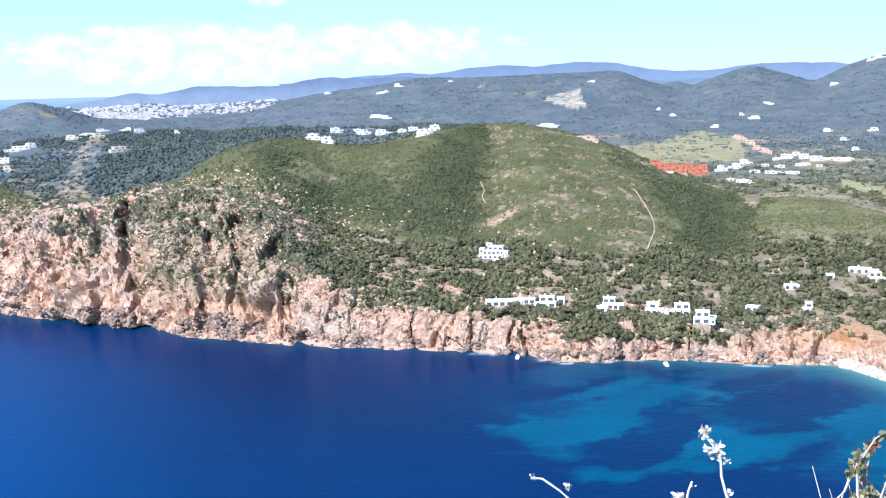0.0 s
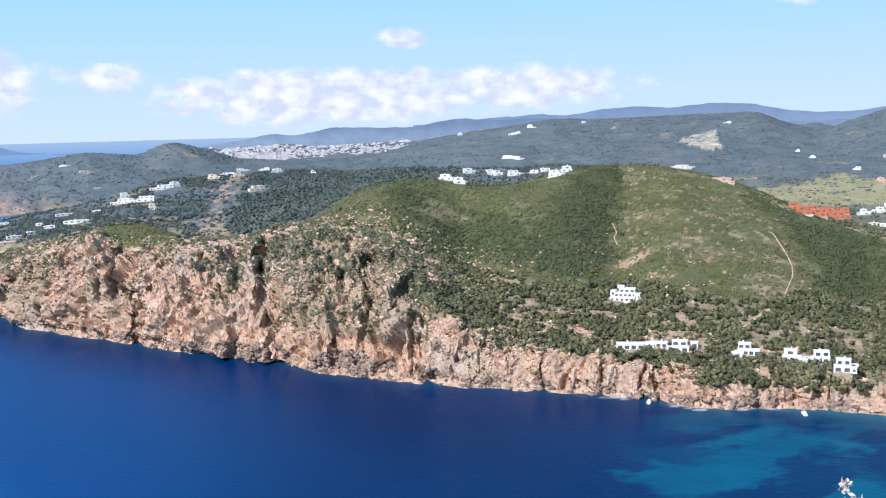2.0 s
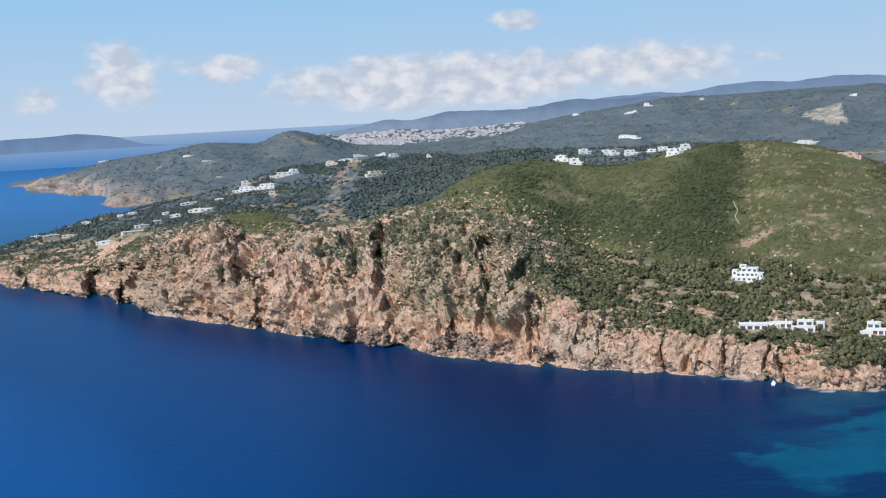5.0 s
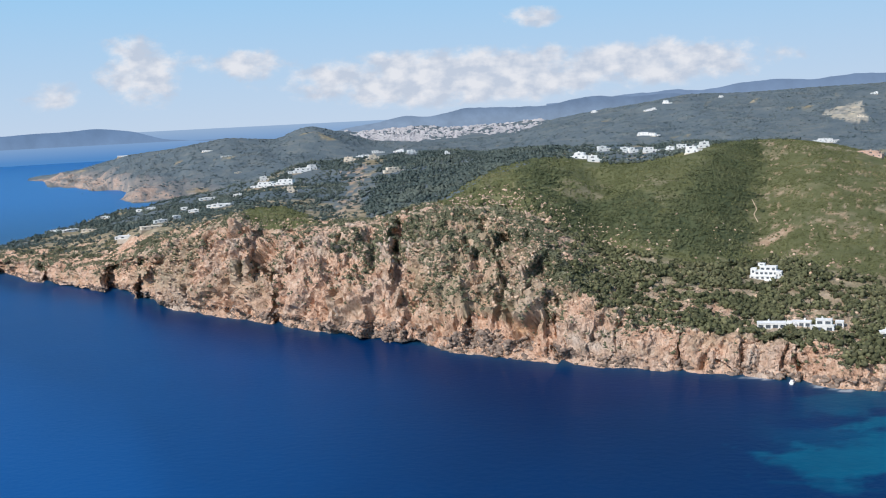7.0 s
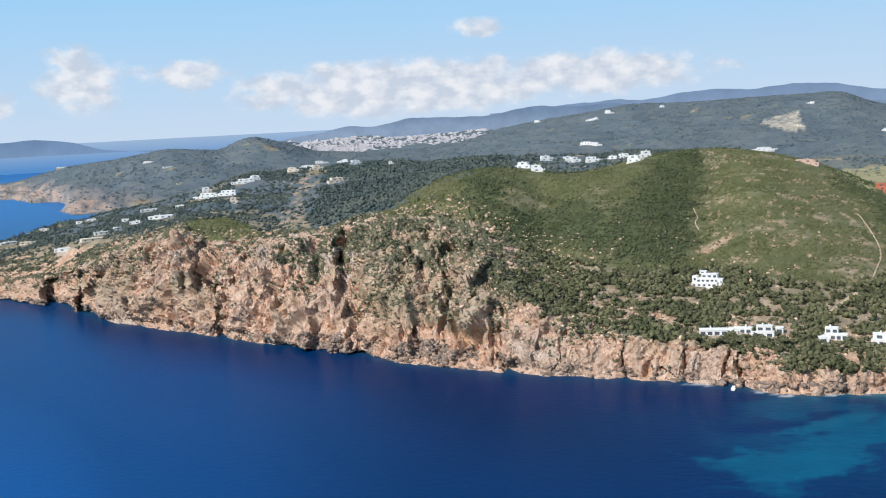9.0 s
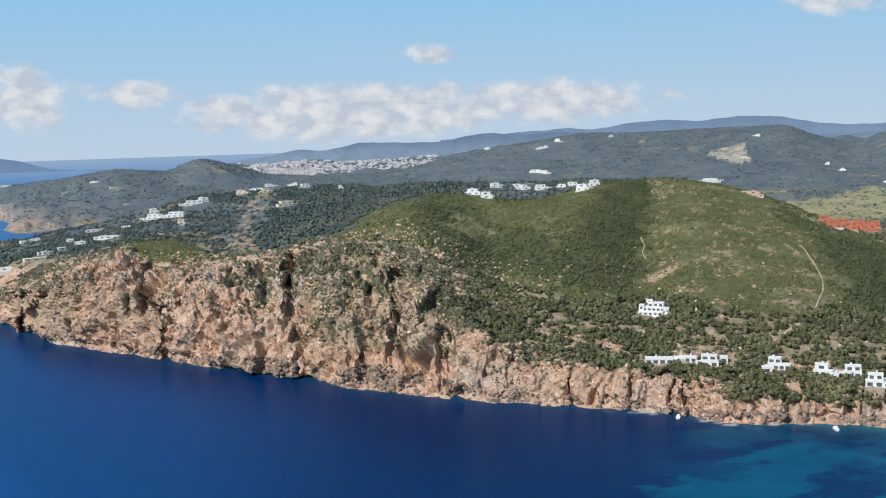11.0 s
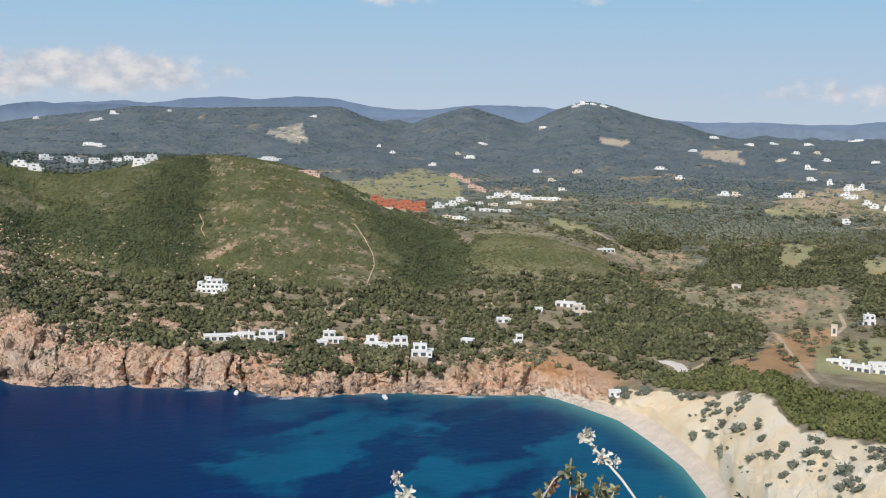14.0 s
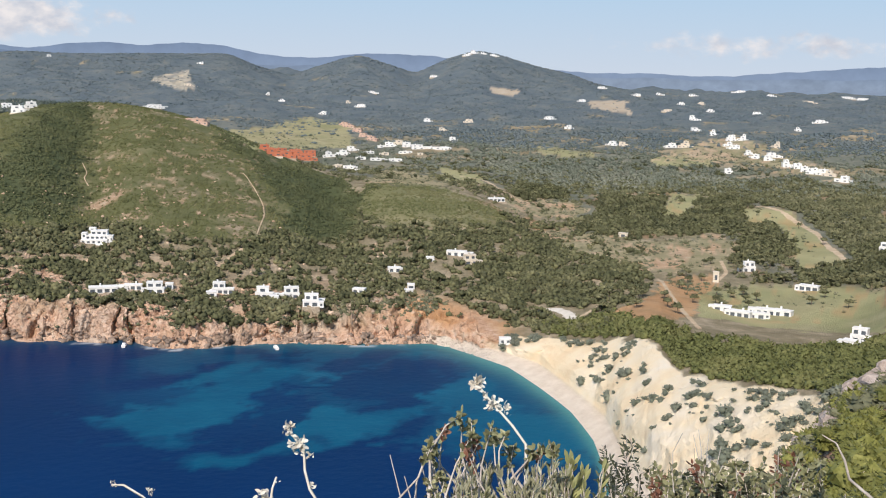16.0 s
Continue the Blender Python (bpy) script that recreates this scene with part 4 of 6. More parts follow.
# ---- houses ----
def storey(parent, x, y, z, w, d, h, windows, wall, roof=True, tall=False, wide=0.45):
    """One storey: a wall box with deep openings to the front, a pane in each, and a flat roof slab."""
    xs, n = [-w / 2], max(windows, 0)
    if n:
        pitch = w / n
        ww = min(pitch * wide, 2.6)
        for i in range(n):
            c = -w / 2 + pitch * (i + 0.5)
            xs += [c - ww / 2, c + ww / 2]
    xs.append(w / 2)
    sill, head = (0.15 if tall else h * 0.34), h * 0.76
    zs = [0, sill, head, h]
    v, f = [], []

    def quad(*p):
        f.append(tuple(range(len(v), len(v) + 4)))
        v.extend(p)

    front, deep = -d / 2, -d / 2 + 0.45
    panes = []
    for i in range(len(xs) - 1):
        for j in range(3):
            a, b, c, e = xs[i], xs[i + 1], zs[j], zs[j + 1]
            if j == 1 and i % 2 == 1:
                quad((a, front, c), (b, front, c), (b, deep, c), (a, deep, c))
                quad((a, deep, e), (b, deep, e), (b, front, e), (a, front, e))
                quad((a, front, c), (a, deep, c), (a, deep, e), (a, front, e))
                quad((b, deep, c), (b, front, c), (b, front, e), (b, deep, e))
                panes.append((a, b, c, e))
            else:
                quad((a, front, c), (b, front, c), (b, front, e), (a, front, e))
    lo, hi = -w / 2, w / 2
    quad((lo, d / 2, 0), (lo, front, 0), (lo, front, h), (lo, d / 2, h))
    quad((hi, front, 0), (hi, d / 2, 0), (hi, d / 2, h), (hi, front, h))
    quad((hi, d / 2, 0), (lo, d / 2, 0), (lo, d / 2, h), (hi, d / 2, h))
    quad((lo, front, h), (hi, front, h), (hi, d / 2, h), (lo, d / 2, h))
    quad((lo, d / 2, 0), (hi, d / 2, 0), (hi, front, 0), (lo, front, 0))
    at = Matrix.Translation((x, y, z))
    body = part("wall", mesh_of("wall", v, f, wall), parent, at)
    for a, b, c, e in panes:
        pv, pf = box(a, b, deep - 0.06, deep + 0.02, c, e)
        part("window", mesh_of("window", pv, pf, GLASS), body, None, "dark window pane")
    if roof:
        rv, rf = box(lo - 0.12, hi + 0.12, front - 0.15, d / 2 + 0.12, h, h + 0.3)
        part("roof", mesh_of("roof", rv, rf, wall), parent, at)


def house(b, r, w, floors, rng, wall=None, label="", group="", face=None):
    """A flat-roofed house: a long lower storey, upper rooms set back to one side, a wing and a terrace sunk into the slope."""
    wall = wall or PLASTER
    w = max(w * 0.9, 4.0)
    turn = -b + (rng.uniform(-20, 20) if face is None else face)
    base = min(ground_z(b, r), ground_z(b, r - w * 0.25)) - 0.15
    h = thing("house", pose(*spot(b, r)[:2], base, 0, 0, turn), label or "white flat-roofed villa with dark windows among the trees", "house", group)
    d = min(max(w * 0.45, 4.5), 10.0)
    fl = rng.uniform(2.6, 2.9)
    z, x, wide, side = 0.0, 0.0, w, rng.choice((-1, 1))
    for k in range(floors):
        storey(h, x, 1.5 * k, z, wide, d - 0.4 * k, fl, max(1, min(6, int(wide / (rng.uniform(2.8, 3.8) if r < 1000 else rng.uniform(4.5, 7))))), wall, True, r < 1000, rng.uniform(0.5, 0.72) if r < 1000 else rng.uniform(0.25, 0.42))
        z += fl + 0.3
        cut = wide * rng.uniform(0.55, 0.88)
        x += side * (wide - cut) * 0.5 * rng.uniform(0.5, 1.0)
        wide = cut
        if rng.random() < 0.4:
            side = -side
    if floors > 1:
        pv, pf = box(-w * 0.48, w * 0.48, -d / 2 - 0.1, -d / 2 + 0.1, fl + 0.3, fl + 1.1)
        part("parapet", mesh_of("parapet", pv, pf, wall), h, None, "low parapet of the roof terrace")
    pv, pf = box(-w * 0.55, w * 0.55, -d / 2 - 2.2, d / 2, -4.0, 0.02)
    part("terrace", mesh_of("terrace", pv, pf, STONE if rng.random() < 0.7 else CREAM), h, None, "dry stone terrace wall")
    if w > 7.5:
        cw = rng.uniform(0.22, 0.4) * w
        side = rng.choice((-1, 1))
        storey(h, side * (w * 0.5 + cw * 0.46), rng.uniform(-1.2, 1.5), -0.5, cw, d * 0.75, rng.uniform(2.4, 3.0), max(1, int(cw / 3)), wall)
        cv, cf = box(-0.4, 0.4, -0.4, 0.4, 0, 1.2)
        part("chimney", mesh_of("chimney", cv, cf, wall), h, Matrix.Translation((x, 0.3 * d, z)))
    AVOID.append((*spot(b, r)[:2], w * 0.5 + 1.0))
    # the ground before it lies open
    q = spot(b, r - w * 0.3 - 3)
    AVOID.append((q[0], q[1], w * 0.3))
    if r > 1000:
        for back in (12, 26, 42):
            q = spot(b, r - back)
            AVOID.append((q[0], q[1], w * 0.5 + 2))
    return h


def surveyed(rows):
    """Bearing, height angle of the foot, breadth in degrees and storeys, turned into bearing, range, metres and storeys."""
    out = []
    for b, e, wide, n in rows:
        r = sight(b, e)
        out.append((b, r, radians(wide) * r, n))
    return out


AVOID = []
hr = random.Random(5)
# the stepped white house in the pines: terraced storeys, each with its parapet and a deep shaded loggia
main_r = sight(2.32, -8.95)
main_at = spot(2.32, main_r)
main = thing("house", pose(main_at[0], main_at[1], main_at[2] - 0.4, 0, 0, -2.3 - 10) @ Matrix.Scale(0.88, 4), "large white villa stepped in three balconied storeys", "house")
for k, (x, y, w, d, n, wide) in enumerate(((-1.6, 0.0, 17.5, 8, 5, 0.5), (0.4, 2.4, 15.5, 8, 5, 0.62), (1.2, 4.6, 11.0, 7, 3, 0.62))):
    storey(main, x, y, 2.8 * k, w, d, 2.5, n, PLASTER, True, True, wide)
    bv, bf = box(x - w / 2 - 0.6, x + w / 2 - 1.2 * k, y - d / 2 - 1.6, y - d / 2 - 1.35, 2.8 * k - 0.3, 2.8 * k + 0.7)
    part("balcony", mesh_of("balcony", bv, bf, PLASTER), main, None, "white balcony parapet")
pv, pf = box(-11.5, 6.5, -7.4, 4, -4.5, -0.1)
part("terrace", mesh_of("terrace", pv, pf, PLASTER), main, None, "white retaining wall")
storey(main, -8.6, 2.2, 2.6, 3.4, 6, 4.2, 1, PLASTER)
storey(main, 8.8, 1.2, 0.4, 4.0, 6, 4.6, 2, PLASTER)
storey(main, 10.4, 0.2, -1.2, 3.0, 5, 3.4, 1, PLASTER)
storey(main, -3.8, 6.0, 8.2, 4.5, 4, 1.6, 1, PLASTER)
AVOID += [(main_at[0], main_at[1], 12), (main_at[0], main_at[1] - 9, 9)]

SHORE_VILLAS = ((2.55, -11.24, 1.5, 1), (3.96, -11.23, 0.96, 1), (5.01, -11.23, 0.96, 2), (5.68, -11.08, 0.38, 1), (8.28, -11.49, 1.18, 2), (7.7, -11.67, 0.54, 1), (10.31, -11.62, 1.0, 2), (10.79, -11.77, 0.54, 1), (11.63, -11.66, 0.9, 2),
                (12.62, -11.94, 0.9, 2), (13.1, -11.9, 0.5, 1))
for b, r, w, n in surveyed(SHORE_VILLAS):
    house(b, r, w, n, hr, None, "white flat-roofed villa on the edge of the cliff", "villas along the cliff", hr.uniform(-8, 8))
WOOD_VILLAS = ((19.93, -9.44, 1.1, 1), (20.66, -9.84, 0.75, 2), (18.6, -9.78, 0.43, 1), (16.81, -10.29, 0.72, 1), (17.55, -11.51, 0.48, 1), (15.06, -11.49, 0.7, 1), (17.66, -11.2, 0.32, 1), (21.85, -6.7, 0.9, 1), (28.2, -8.25, 0.5, 1))
for b, r, w, n in surveyed(WOOD_VILLAS):
    house(b, r, w, n, hr, PLASTER if hr.random() < 0.7 else CREAM, "white villa half hidden in the pine wood", "villas in the pine wood")
FARMS = ((34.3, 731, 9, 2), (37.2, 678, 12, 1), (33.2, 596, 10, 1), (34.1, 588, 12, 1), (34.8, 590, 10, 1), (35.4, 607, 14, 1), (36.1, 606, 10, 1), (39.7, 522, 9, 2), (39.4, 470, 9, 1))
for b, r, w, n in FARMS:
    house(b, r, w, n, hr, None, "white farmhouse on the green fields", "farmhouses on the plain")
tower_at = spot(32.8, 686)
tower = thing("tower", pose(*tower_at, 0, 0, -30), "square stone tower of an old windmill by the field", "tower")
storey(tower, 0, 0, -1, 3.4, 3.4, 7, 1, CREAM)
hut_at = spot(22.5, 548)
hut = thing("hut", pose(*hut_at, 0, 0, -15), "pale beach hut with a flat roof under the bluff", "hut")
storey(hut, 0, 0, -0.8, 5.5, 4, 3.2, 2, PLASTER)
AVOID += [(tower_at[0], tower_at[1], 6), (hut_at[0], hut_at[1], 8)]
# the red blocks by the golf course
RED_FLATS = ((10.4, -4.45, 0.75, 2), (11.05, -4.5, 0.8, 2), (11.75, -4.57, 0.8, 2), (12.5, -4.64, 0.75, 2), (10.8, -4.66, 0.8, 2), (11.5, -4.76, 0.85, 2), (12.3, -4.85, 0.8, 2), (11.9, -4.68, 0.7, 2))
for b, r, w, n in surveyed(RED_FLATS):
    house(b, r, w, n, hr, TERRACOTTA, "terracotta-red block of holiday flats", "red holiday flats", hr.uniform(-10, 10))
VILLAGE = ((13.56, -4.65, 0.54, 2), (14.12, -4.59, 0.64, 2), (14.59, -4.41, 0.48, 2), (14.49, -5.22, 0.64, 1), (13.98, -5.17, 0.48, 1), (15.8, -4.81, 0.59, 1), (16.78, -4.85, 0.7, 1), (16.49, -4.1, 0.54, 2), (16.91, -4.01, 0.54, 2), (17.39, -4.14, 0.64, 2),
           (17.89, -4.24, 0.7, 2), (18.6, -4.28, 1.07, 1), (16.07, -4.16, 0.43, 1), (15.51, -4.45, 0.43, 1), (17.34, -4.42, 0.54, 1), (15.1, -4.79, 0.43, 1), (16.27, -4.52, 0.38, 1), (19.2, -4.3, 0.5, 1), (18.0, -4.5, 0.3, 1), (14.9, -5.4, 0.3, 1))
for b, r, w, n in surveyed(VILLAGE):
    house(b, r, w, n, hr, PLASTER if hr.random() < 0.9 else CREAM, "white house in the village", "village houses")
ROSE_ROW = ((14.19, -3.09, 0.42, 2), (14.53, -3.25, 0.48, 2), (14.86, -3.44, 0.52, 2), (15.23, -3.65, 0.58, 2), (15.65, -3.84, 0.6, 2), (7.0, -3.03, 0.9, 1), (7.4, -3.19, 0.6, 1))
for b, r, w, n in surveyed(ROSE_ROW):
    house(b, r, w, n, hr, ROSE, "rose-coloured terraced house in a row", "rose terraced houses", -25)
EAST_HILLS = ((24.33, 2219, 20, 1), (25.27, 1873, 12, 1), (27.5, 1649, 14, 1), (28.0, 1655, 14, 1), (30.3, 1625, 16, 1), (30.9, 1630, 18, 2), (33.1, 1775, 16, 2), (33.6, 1785, 14, 2), (33.3, 1655, 16, 1), (35.2, 1724, 14, 2), (35.1, 1568, 19, 1),
              (35.84, 1431, 16, 2), (36.9, 1300, 13, 1), (37.4, 1293, 14, 1), (38.3, 1240, 16, 1), (34.3, 1530, 12, 1), (34.9, 1480, 11, 1), (36.3, 1370, 12, 1), (36.6, 1345, 10, 1), (37.8, 1275, 13, 1), (37.1, 1310, 10, 1), (33.0, 1700, 12, 1), (34.0, 1600, 10, 1), (40.6, 800, 12, 1), (31.3, 2160, 17, 2), (31.4, 2023, 15, 1), (32.26, 1830, 10, 2), (34.3, 2373, 24, 2), (37.2, 2125, 24, 1))
EAST_FAR = ((36.2, 2015, 10, 1), (36.5, 2896, 32, 1), (38.3, 3024, 40, 1), (38.9, 3030, 34, 1), (33.1, 1362, 10, 1), (20.4, 2054, 15, 1), (19.1, 1836, 13, 1), (19.6, 1668, 11, 1), (28.5, 2950, 26, 1), (26.8, 3016, 22, 1), (15.07, 2407, 20, 1), (15.6, 2772, 22, 1),
            (11.2, 2569, 13, 1), (14.4, 2564, 11, 1), (10.5, 2782, 10, 1), (18.3, 2097, 13, 1), (30.0, 2391, 22, 1), (32.1, 2447, 15, 1), (31.6, 2669, 14, 1), (18.66, 3001, 30, 1), (29.6, 3050, 18, 1), (31.2, 3040, 22, 1), (33.4, 3100, 30, 1), (34.8, 3050, 20, 1), (25.9, 2750, 18, 1), (30.7, 2560, 14, 1), (13.2, 2250, 14, 1))
SUMMIT = ((20.2, 3180, 24, 1), (20.6, 3190, 26, 2), (21.0, 3180, 16, 1), (21.5, 3180, 20, 1), (-5.7, 3150, 16, 1), (-3.1, 3017, 22, 1), (-2.85, 3020, 14, 1), (-2.2, 3053, 20, 2), (0.4, 3133, 11, 1), (7.3, 3093, 18, 1), (5.06, 2225, 30, 1), (-3.1, 2409, 36, 1), (6.75, 2560, 24, 2))
for area, words, group in ((EAST_HILLS, "white country house on the wooded plain", "country houses"), (EAST_FAR, "far white country house on the wooded hills", "far country houses"), (SUMMIT, "white house high on a wooded ridge", "ridge houses")):
    for b, r, w, n in area:
        house(b, r, w, min(n + 1, 3), hr, PLASTER if hr.random() < 0.8 else CREAM, words, group)
RIDGE_VILLAS = ((-6.41, -2.75, 0.8, 2), (-5.8, -2.94, 0.64, 1), (-5.29, -2.41, 0.75, 1), (-4.25, -2.5, 0.5, 2), (-3.85, -2.54, 0.5, 1), (-3.05, -2.59, 0.75, 1), (-1.5, -2.52, 0.6, 2), (-1.03, -2.67, 0.7, 1), (-0.49, -2.47, 0.6, 2), (-2.1, -2.6, 0.5, 1), (-3.3, -1.75, 0.7, 1), (4.97, -2.39, 1.1, 1))
WEST_VILLAS = ((-15.79, -2.94, 0.9, 2), (-17.8, -2.28, 0.67, 2), (-17.18, -2.14, 0.75, 1), (-16.62, -2.28, 0.59, 1), (-16.44, -1.98, 0.59, 2), (-15.32, -1.98, 0.43, 1), (-14.79, -2.09, 0.54, 1), (-20.19, -2.72, 1.0, 2), (-19.76, -2.62, 0.64, 1), (-21.97, -3.33, 1.0, 2),
               (-21.06, -3.27, 0.96, 1), (-22.06, -3.05, 0.48, 1), (-20.81, -3.73, 0.43, 1), (-13.0, -2.3, 0.3, 1))
WEST_SHORE = ((-24.22, -4.18, 1.0, 1), (-24.79, -3.8, 0.64, 1), (-25.45, -4.35, 0.54, 1), (-23.37, -3.7, 0.38, 1), (-32.03, -4.85, 0.54, 1), (-31.26, -4.86, 0.64, 1), (-30.58, -4.91, 0.59, 1), (-27.62, -5.02, 1.15, 1), (-28.78, -5.29, 0.9, 1), (-27.07, -4.73, 0.54, 1),
              (-29.75, -4.36, 0.38, 1), (-27.54, -4.08, 0.43, 1), (-28.11, -4.18, 0.32, 1), (-26.4, -4.6, 0.4, 1), (-26.0, -4.2, 0.35, 1), (-28.66, -1.45, 0.54, 1), (-24.76, -1.46, 0.4, 1), (-23.88, -1.75, 0.43, 1), (-23.29, -2.64, 0.29, 1))
for area, words, group in ((RIDGE_VILLAS, "white villa on the wooded ridge behind the hill", "ridge villas"), (WEST_VILLAS, "large white modern villa on the wooded spur", "spur villas"), (WEST_SHORE, "white villa above the rocky shore", "shore villas")):
    for b, r, w, n in surveyed(area):
        house(b, r, w, 1 if area is WEST_SHORE else 2, hr, PLASTER if hr.random() < 0.9 else CREAM, words, group)


def town():
    """The white town on the far plain, hundreds of blocks."""
    rng = np.random.default_rng(3)
    v, f = [], []
    for k in range(1200):
        b = rng.uniform(-17.4, -8.2) if k < 1060 else rng.uniform(-24, -17)
        r = rng.uniform(3750, 4560) if k < 1060 else rng.uniform(4300, 4600)
        if rng.random() < 0.35:
            b = -15.5 + rng.normal() * 1.3
        z = ground_z(b, r) - 3
        w, d, h = rng.uniform(7, 24), rng.uniform(7, 14), rng.uniform(3, 8)
        if k >= 1060:
            w, h = w * 0.6, h * 0.5
        x, y = r * math.sin(radians(b)), r * math.cos(radians(b))
        bv, bf = box(-w / 2, w / 2, -d / 2, d / 2, 0, h, len(v))
        a = rng.uniform(-0.6, 0.6)
        v += [(x + p * math.cos(a) - q * math.sin(a), y + p * math.sin(a) + q * math.cos(a), z + s) for p, q, s in bv]
        f += bf
        bv, bf = box(-w * 0.2, w * 0.2, -d * 0.2, d * 0.2, h, h + 3, len(v))
        v += [(x + p, y + q, z + s) for p, q, s in bv]
        f += bf
    me = mesh_of("town_blocks", v, f, simple("town_walls", [(0.3, (0.46, 0.44, 0.455)), (0.7, (0.60, 0.565, 0.565))], 0.02, 0.9, 0.1, 0, 0, 0.18))
    tagged(new("town_blocks", me), "white and cream blocks of a far town", "town", kind="stuff")


town()


# ---- tracks and paths ----
def track(points, width, mat, label, name="track", lift=0.3):
    """A ribbon of bare ground laid over the land along bearings and ranges, with ragged sides."""
    p = np.array(points, float)
    t = np.linspace(0, len(p) - 1, 14 * len(p))
    b, r = np.interp(t, np.arange(len(p)), p[:, 0]), np.interp(t, np.arange(len(p)), p[:, 1])
    k = np.ones(9) / 9
    b, r = (np.concatenate([q[:4], np.convolve(q, k, "valid"), q[-4:]]) for q in (b, r))
    xy = np.stack([r * np.sin(np.radians(b)), r * np.cos(np.radians(b))], -1)
    d = np.gradient(xy, axis=0)
    d /= np.linalg.norm(d, axis=1, keepdims=True) + 1e-9
    side = np.stack([d[:, 1], -d[:, 0]], -1)
    rng = np.random.default_rng(len(points) + int(abs(p[0, 1])))
    v, f = [], []
    for i in range(len(xy)):
        w = width * rng.uniform(0.75, 1.25)
        for s in (-0.5, 0, 0.5):
            q = xy[i] + side[i] * s * w
            bb, rr = math.degrees(math.atan2(q[0], q[1])), math.hypot(*q)
            v.append((q[0], q[1], ground_z(bb, rr) + lift - (0.5 if s else 0)))
    for i in range(len(xy) - 1):
        for j in (0, 1):
            a = 3 * i + j
            f.append((a, a + 1, a + 4, a + 3))
    ob = new(name, mesh_of(name, v, f, mat, False))
    for q in xy[::3]:
        AVOID.append((q[0], q[1], width * 0.9 + 1))
    return tagged(ob, label, "track", kind="structure")


track(((1.75, 915), (1.95, 895), (1.8, 880), (2.0, 862)), 0.8, PALE_EARTH, "bare stony path down the hillside", "path_1", 0.7)
track(((9.28, 890), (9.75, 861), (10.27, 817), (10.32, 785), (9.96, 739)), 0.9, PALE_EARTH, "bare stony path down the hillside", "path_2", 0.9)
track(((9.26, 706), (8.7, 688), (8.02, 667)), 2.6, PALE_EARTH, "bare stony slope below the path", "path_3", 0.8)
track(((33.0, 1060), (34.4, 1030), (35.6, 1000), (36.6, 960), (37.2, 915), (37.9, 850), (38.8, 778)), 8, PALE_EARTH, "pale dirt road across the plain", "road_1")
track(((20.0, 1110), (21.3, 1100), (22.3, 1040), (23.2, 1010)), 6, PALE_EARTH, "pale dirt road across the plain", "road_2")
track(((25.9, 572), (26.5, 580), (27.2, 596), (27.9, 606)), 4, PALE_EARTH, "pale dirt track up from the cove", "road_3")
track(((24.3, 606), (25.0, 603), (25.6, 590), (25.9, 572)), 6, GRAVEL, "pale gravel car park above the cove", "car_park", 0.5)
track(((30.0, 674), (30.6, 620), (31.4, 570), (32.2, 525)), 4, PALE_EARTH, "pale track through the red field", "road_4")
track(((33.0, 760), (33.3, 720), (32.9, 690)), 4, PALE_EARTH, "pale track past the tower", "road_5")


# ---- trees and scrub ----
def ico(level=1):
    bm = bmesh.new()
    bmesh.ops.create_icosphere(bm, subdivisions=level, radius=1)
    v = np.array([p.co[:] for p in bm.verts])
    f = np.array([[p.index for p in q.verts] for q in bm.faces])
    bm.free()
    return v, f


OCT = (np.array([(1, 0, 0), (-1, 0, 0), (0, 1, 0), (0, -1, 0), (0, 0, 1), (0, 0, -1)], float), np.array([(0, 2, 4), (2, 1, 4), (1, 3, 4), (3, 0, 4), (2, 0, 5), (1, 2, 5), (3, 1, 5), (0, 3, 5)]))
ICO = {0: OCT, 1: ico(1), 2: ico(2)}


def crown(seed, level, tufts, leaf=0.4, flat=0.75, lumps=1):
    """A crown about one metre in radius, its foot at zero: uneven lumps with sprays of leaf standing off them."""
    rng = np.random.default_rng(seed)
    vs, fs, n, hubs = [], [], 0, []
    for k in range(lumps):
        v, f = ICO[level]
        size = 0.72 if lumps == 1 else rng.uniform(0.4, 0.56)
        v = v * size
        v = v * (1 + 0.28 * grad_noise(v * 2.2 + seed * 3.1 + k, 7)[:, None])
        o = np.zeros(3) if lumps == 1 else np.array([rng.uniform(-0.5, 0.5), rng.uniform(-0.5, 0.5), rng.uniform(-0.3, 0.35)])
        hubs.append((*o, size / 0.72))
        vs.append(v + o)
        fs.append(f + n)
        n += len(v)
    d = rng.normal(size=(tufts, 3))
    d[:, 2] = np.abs(d[:, 2]) * 1.1 - 0.45
    d /= np.linalg.norm(d, axis=1, keepdims=True)
    hub = np.array(hubs)[rng.integers(0, lumps, tufts)]
    c = hub[:, :3] + d * rng.uniform(0.62, 1.0, (tufts, 1)) * hub[:, 3:]
    t = np.cross(d, rng.normal(size=(tufts, 3)))
    t /= np.linalg.norm(t, axis=1, keepdims=True)
    u = np.cross(d, t)
    s = leaf * rng.uniform(0.6, 1.3, (tufts, 1))
    tri = np.stack([c - t * s * 0.5 - d * 0.1, c + t * s * 0.5 - d * 0.1, c + (u * 0.5 + d * 0.75) * s], 1).reshape(-1, 3)
    vs.append(tri)
    fs.append(np.arange(tufts * 3).reshape(-1, 3) + n)
    v, f = np.concatenate(vs), np.concatenate(fs)
    v[:, 2] = (v[:, 2] + 0.7) * flat
    return v, f


def areas():
    g = GROUND
    return np.linalg.norm(np.cross(g[1:, 1:] - g[:-1, :-1], g[1:, :-1] - g[:-1, 1:]), axis=-1) / 2


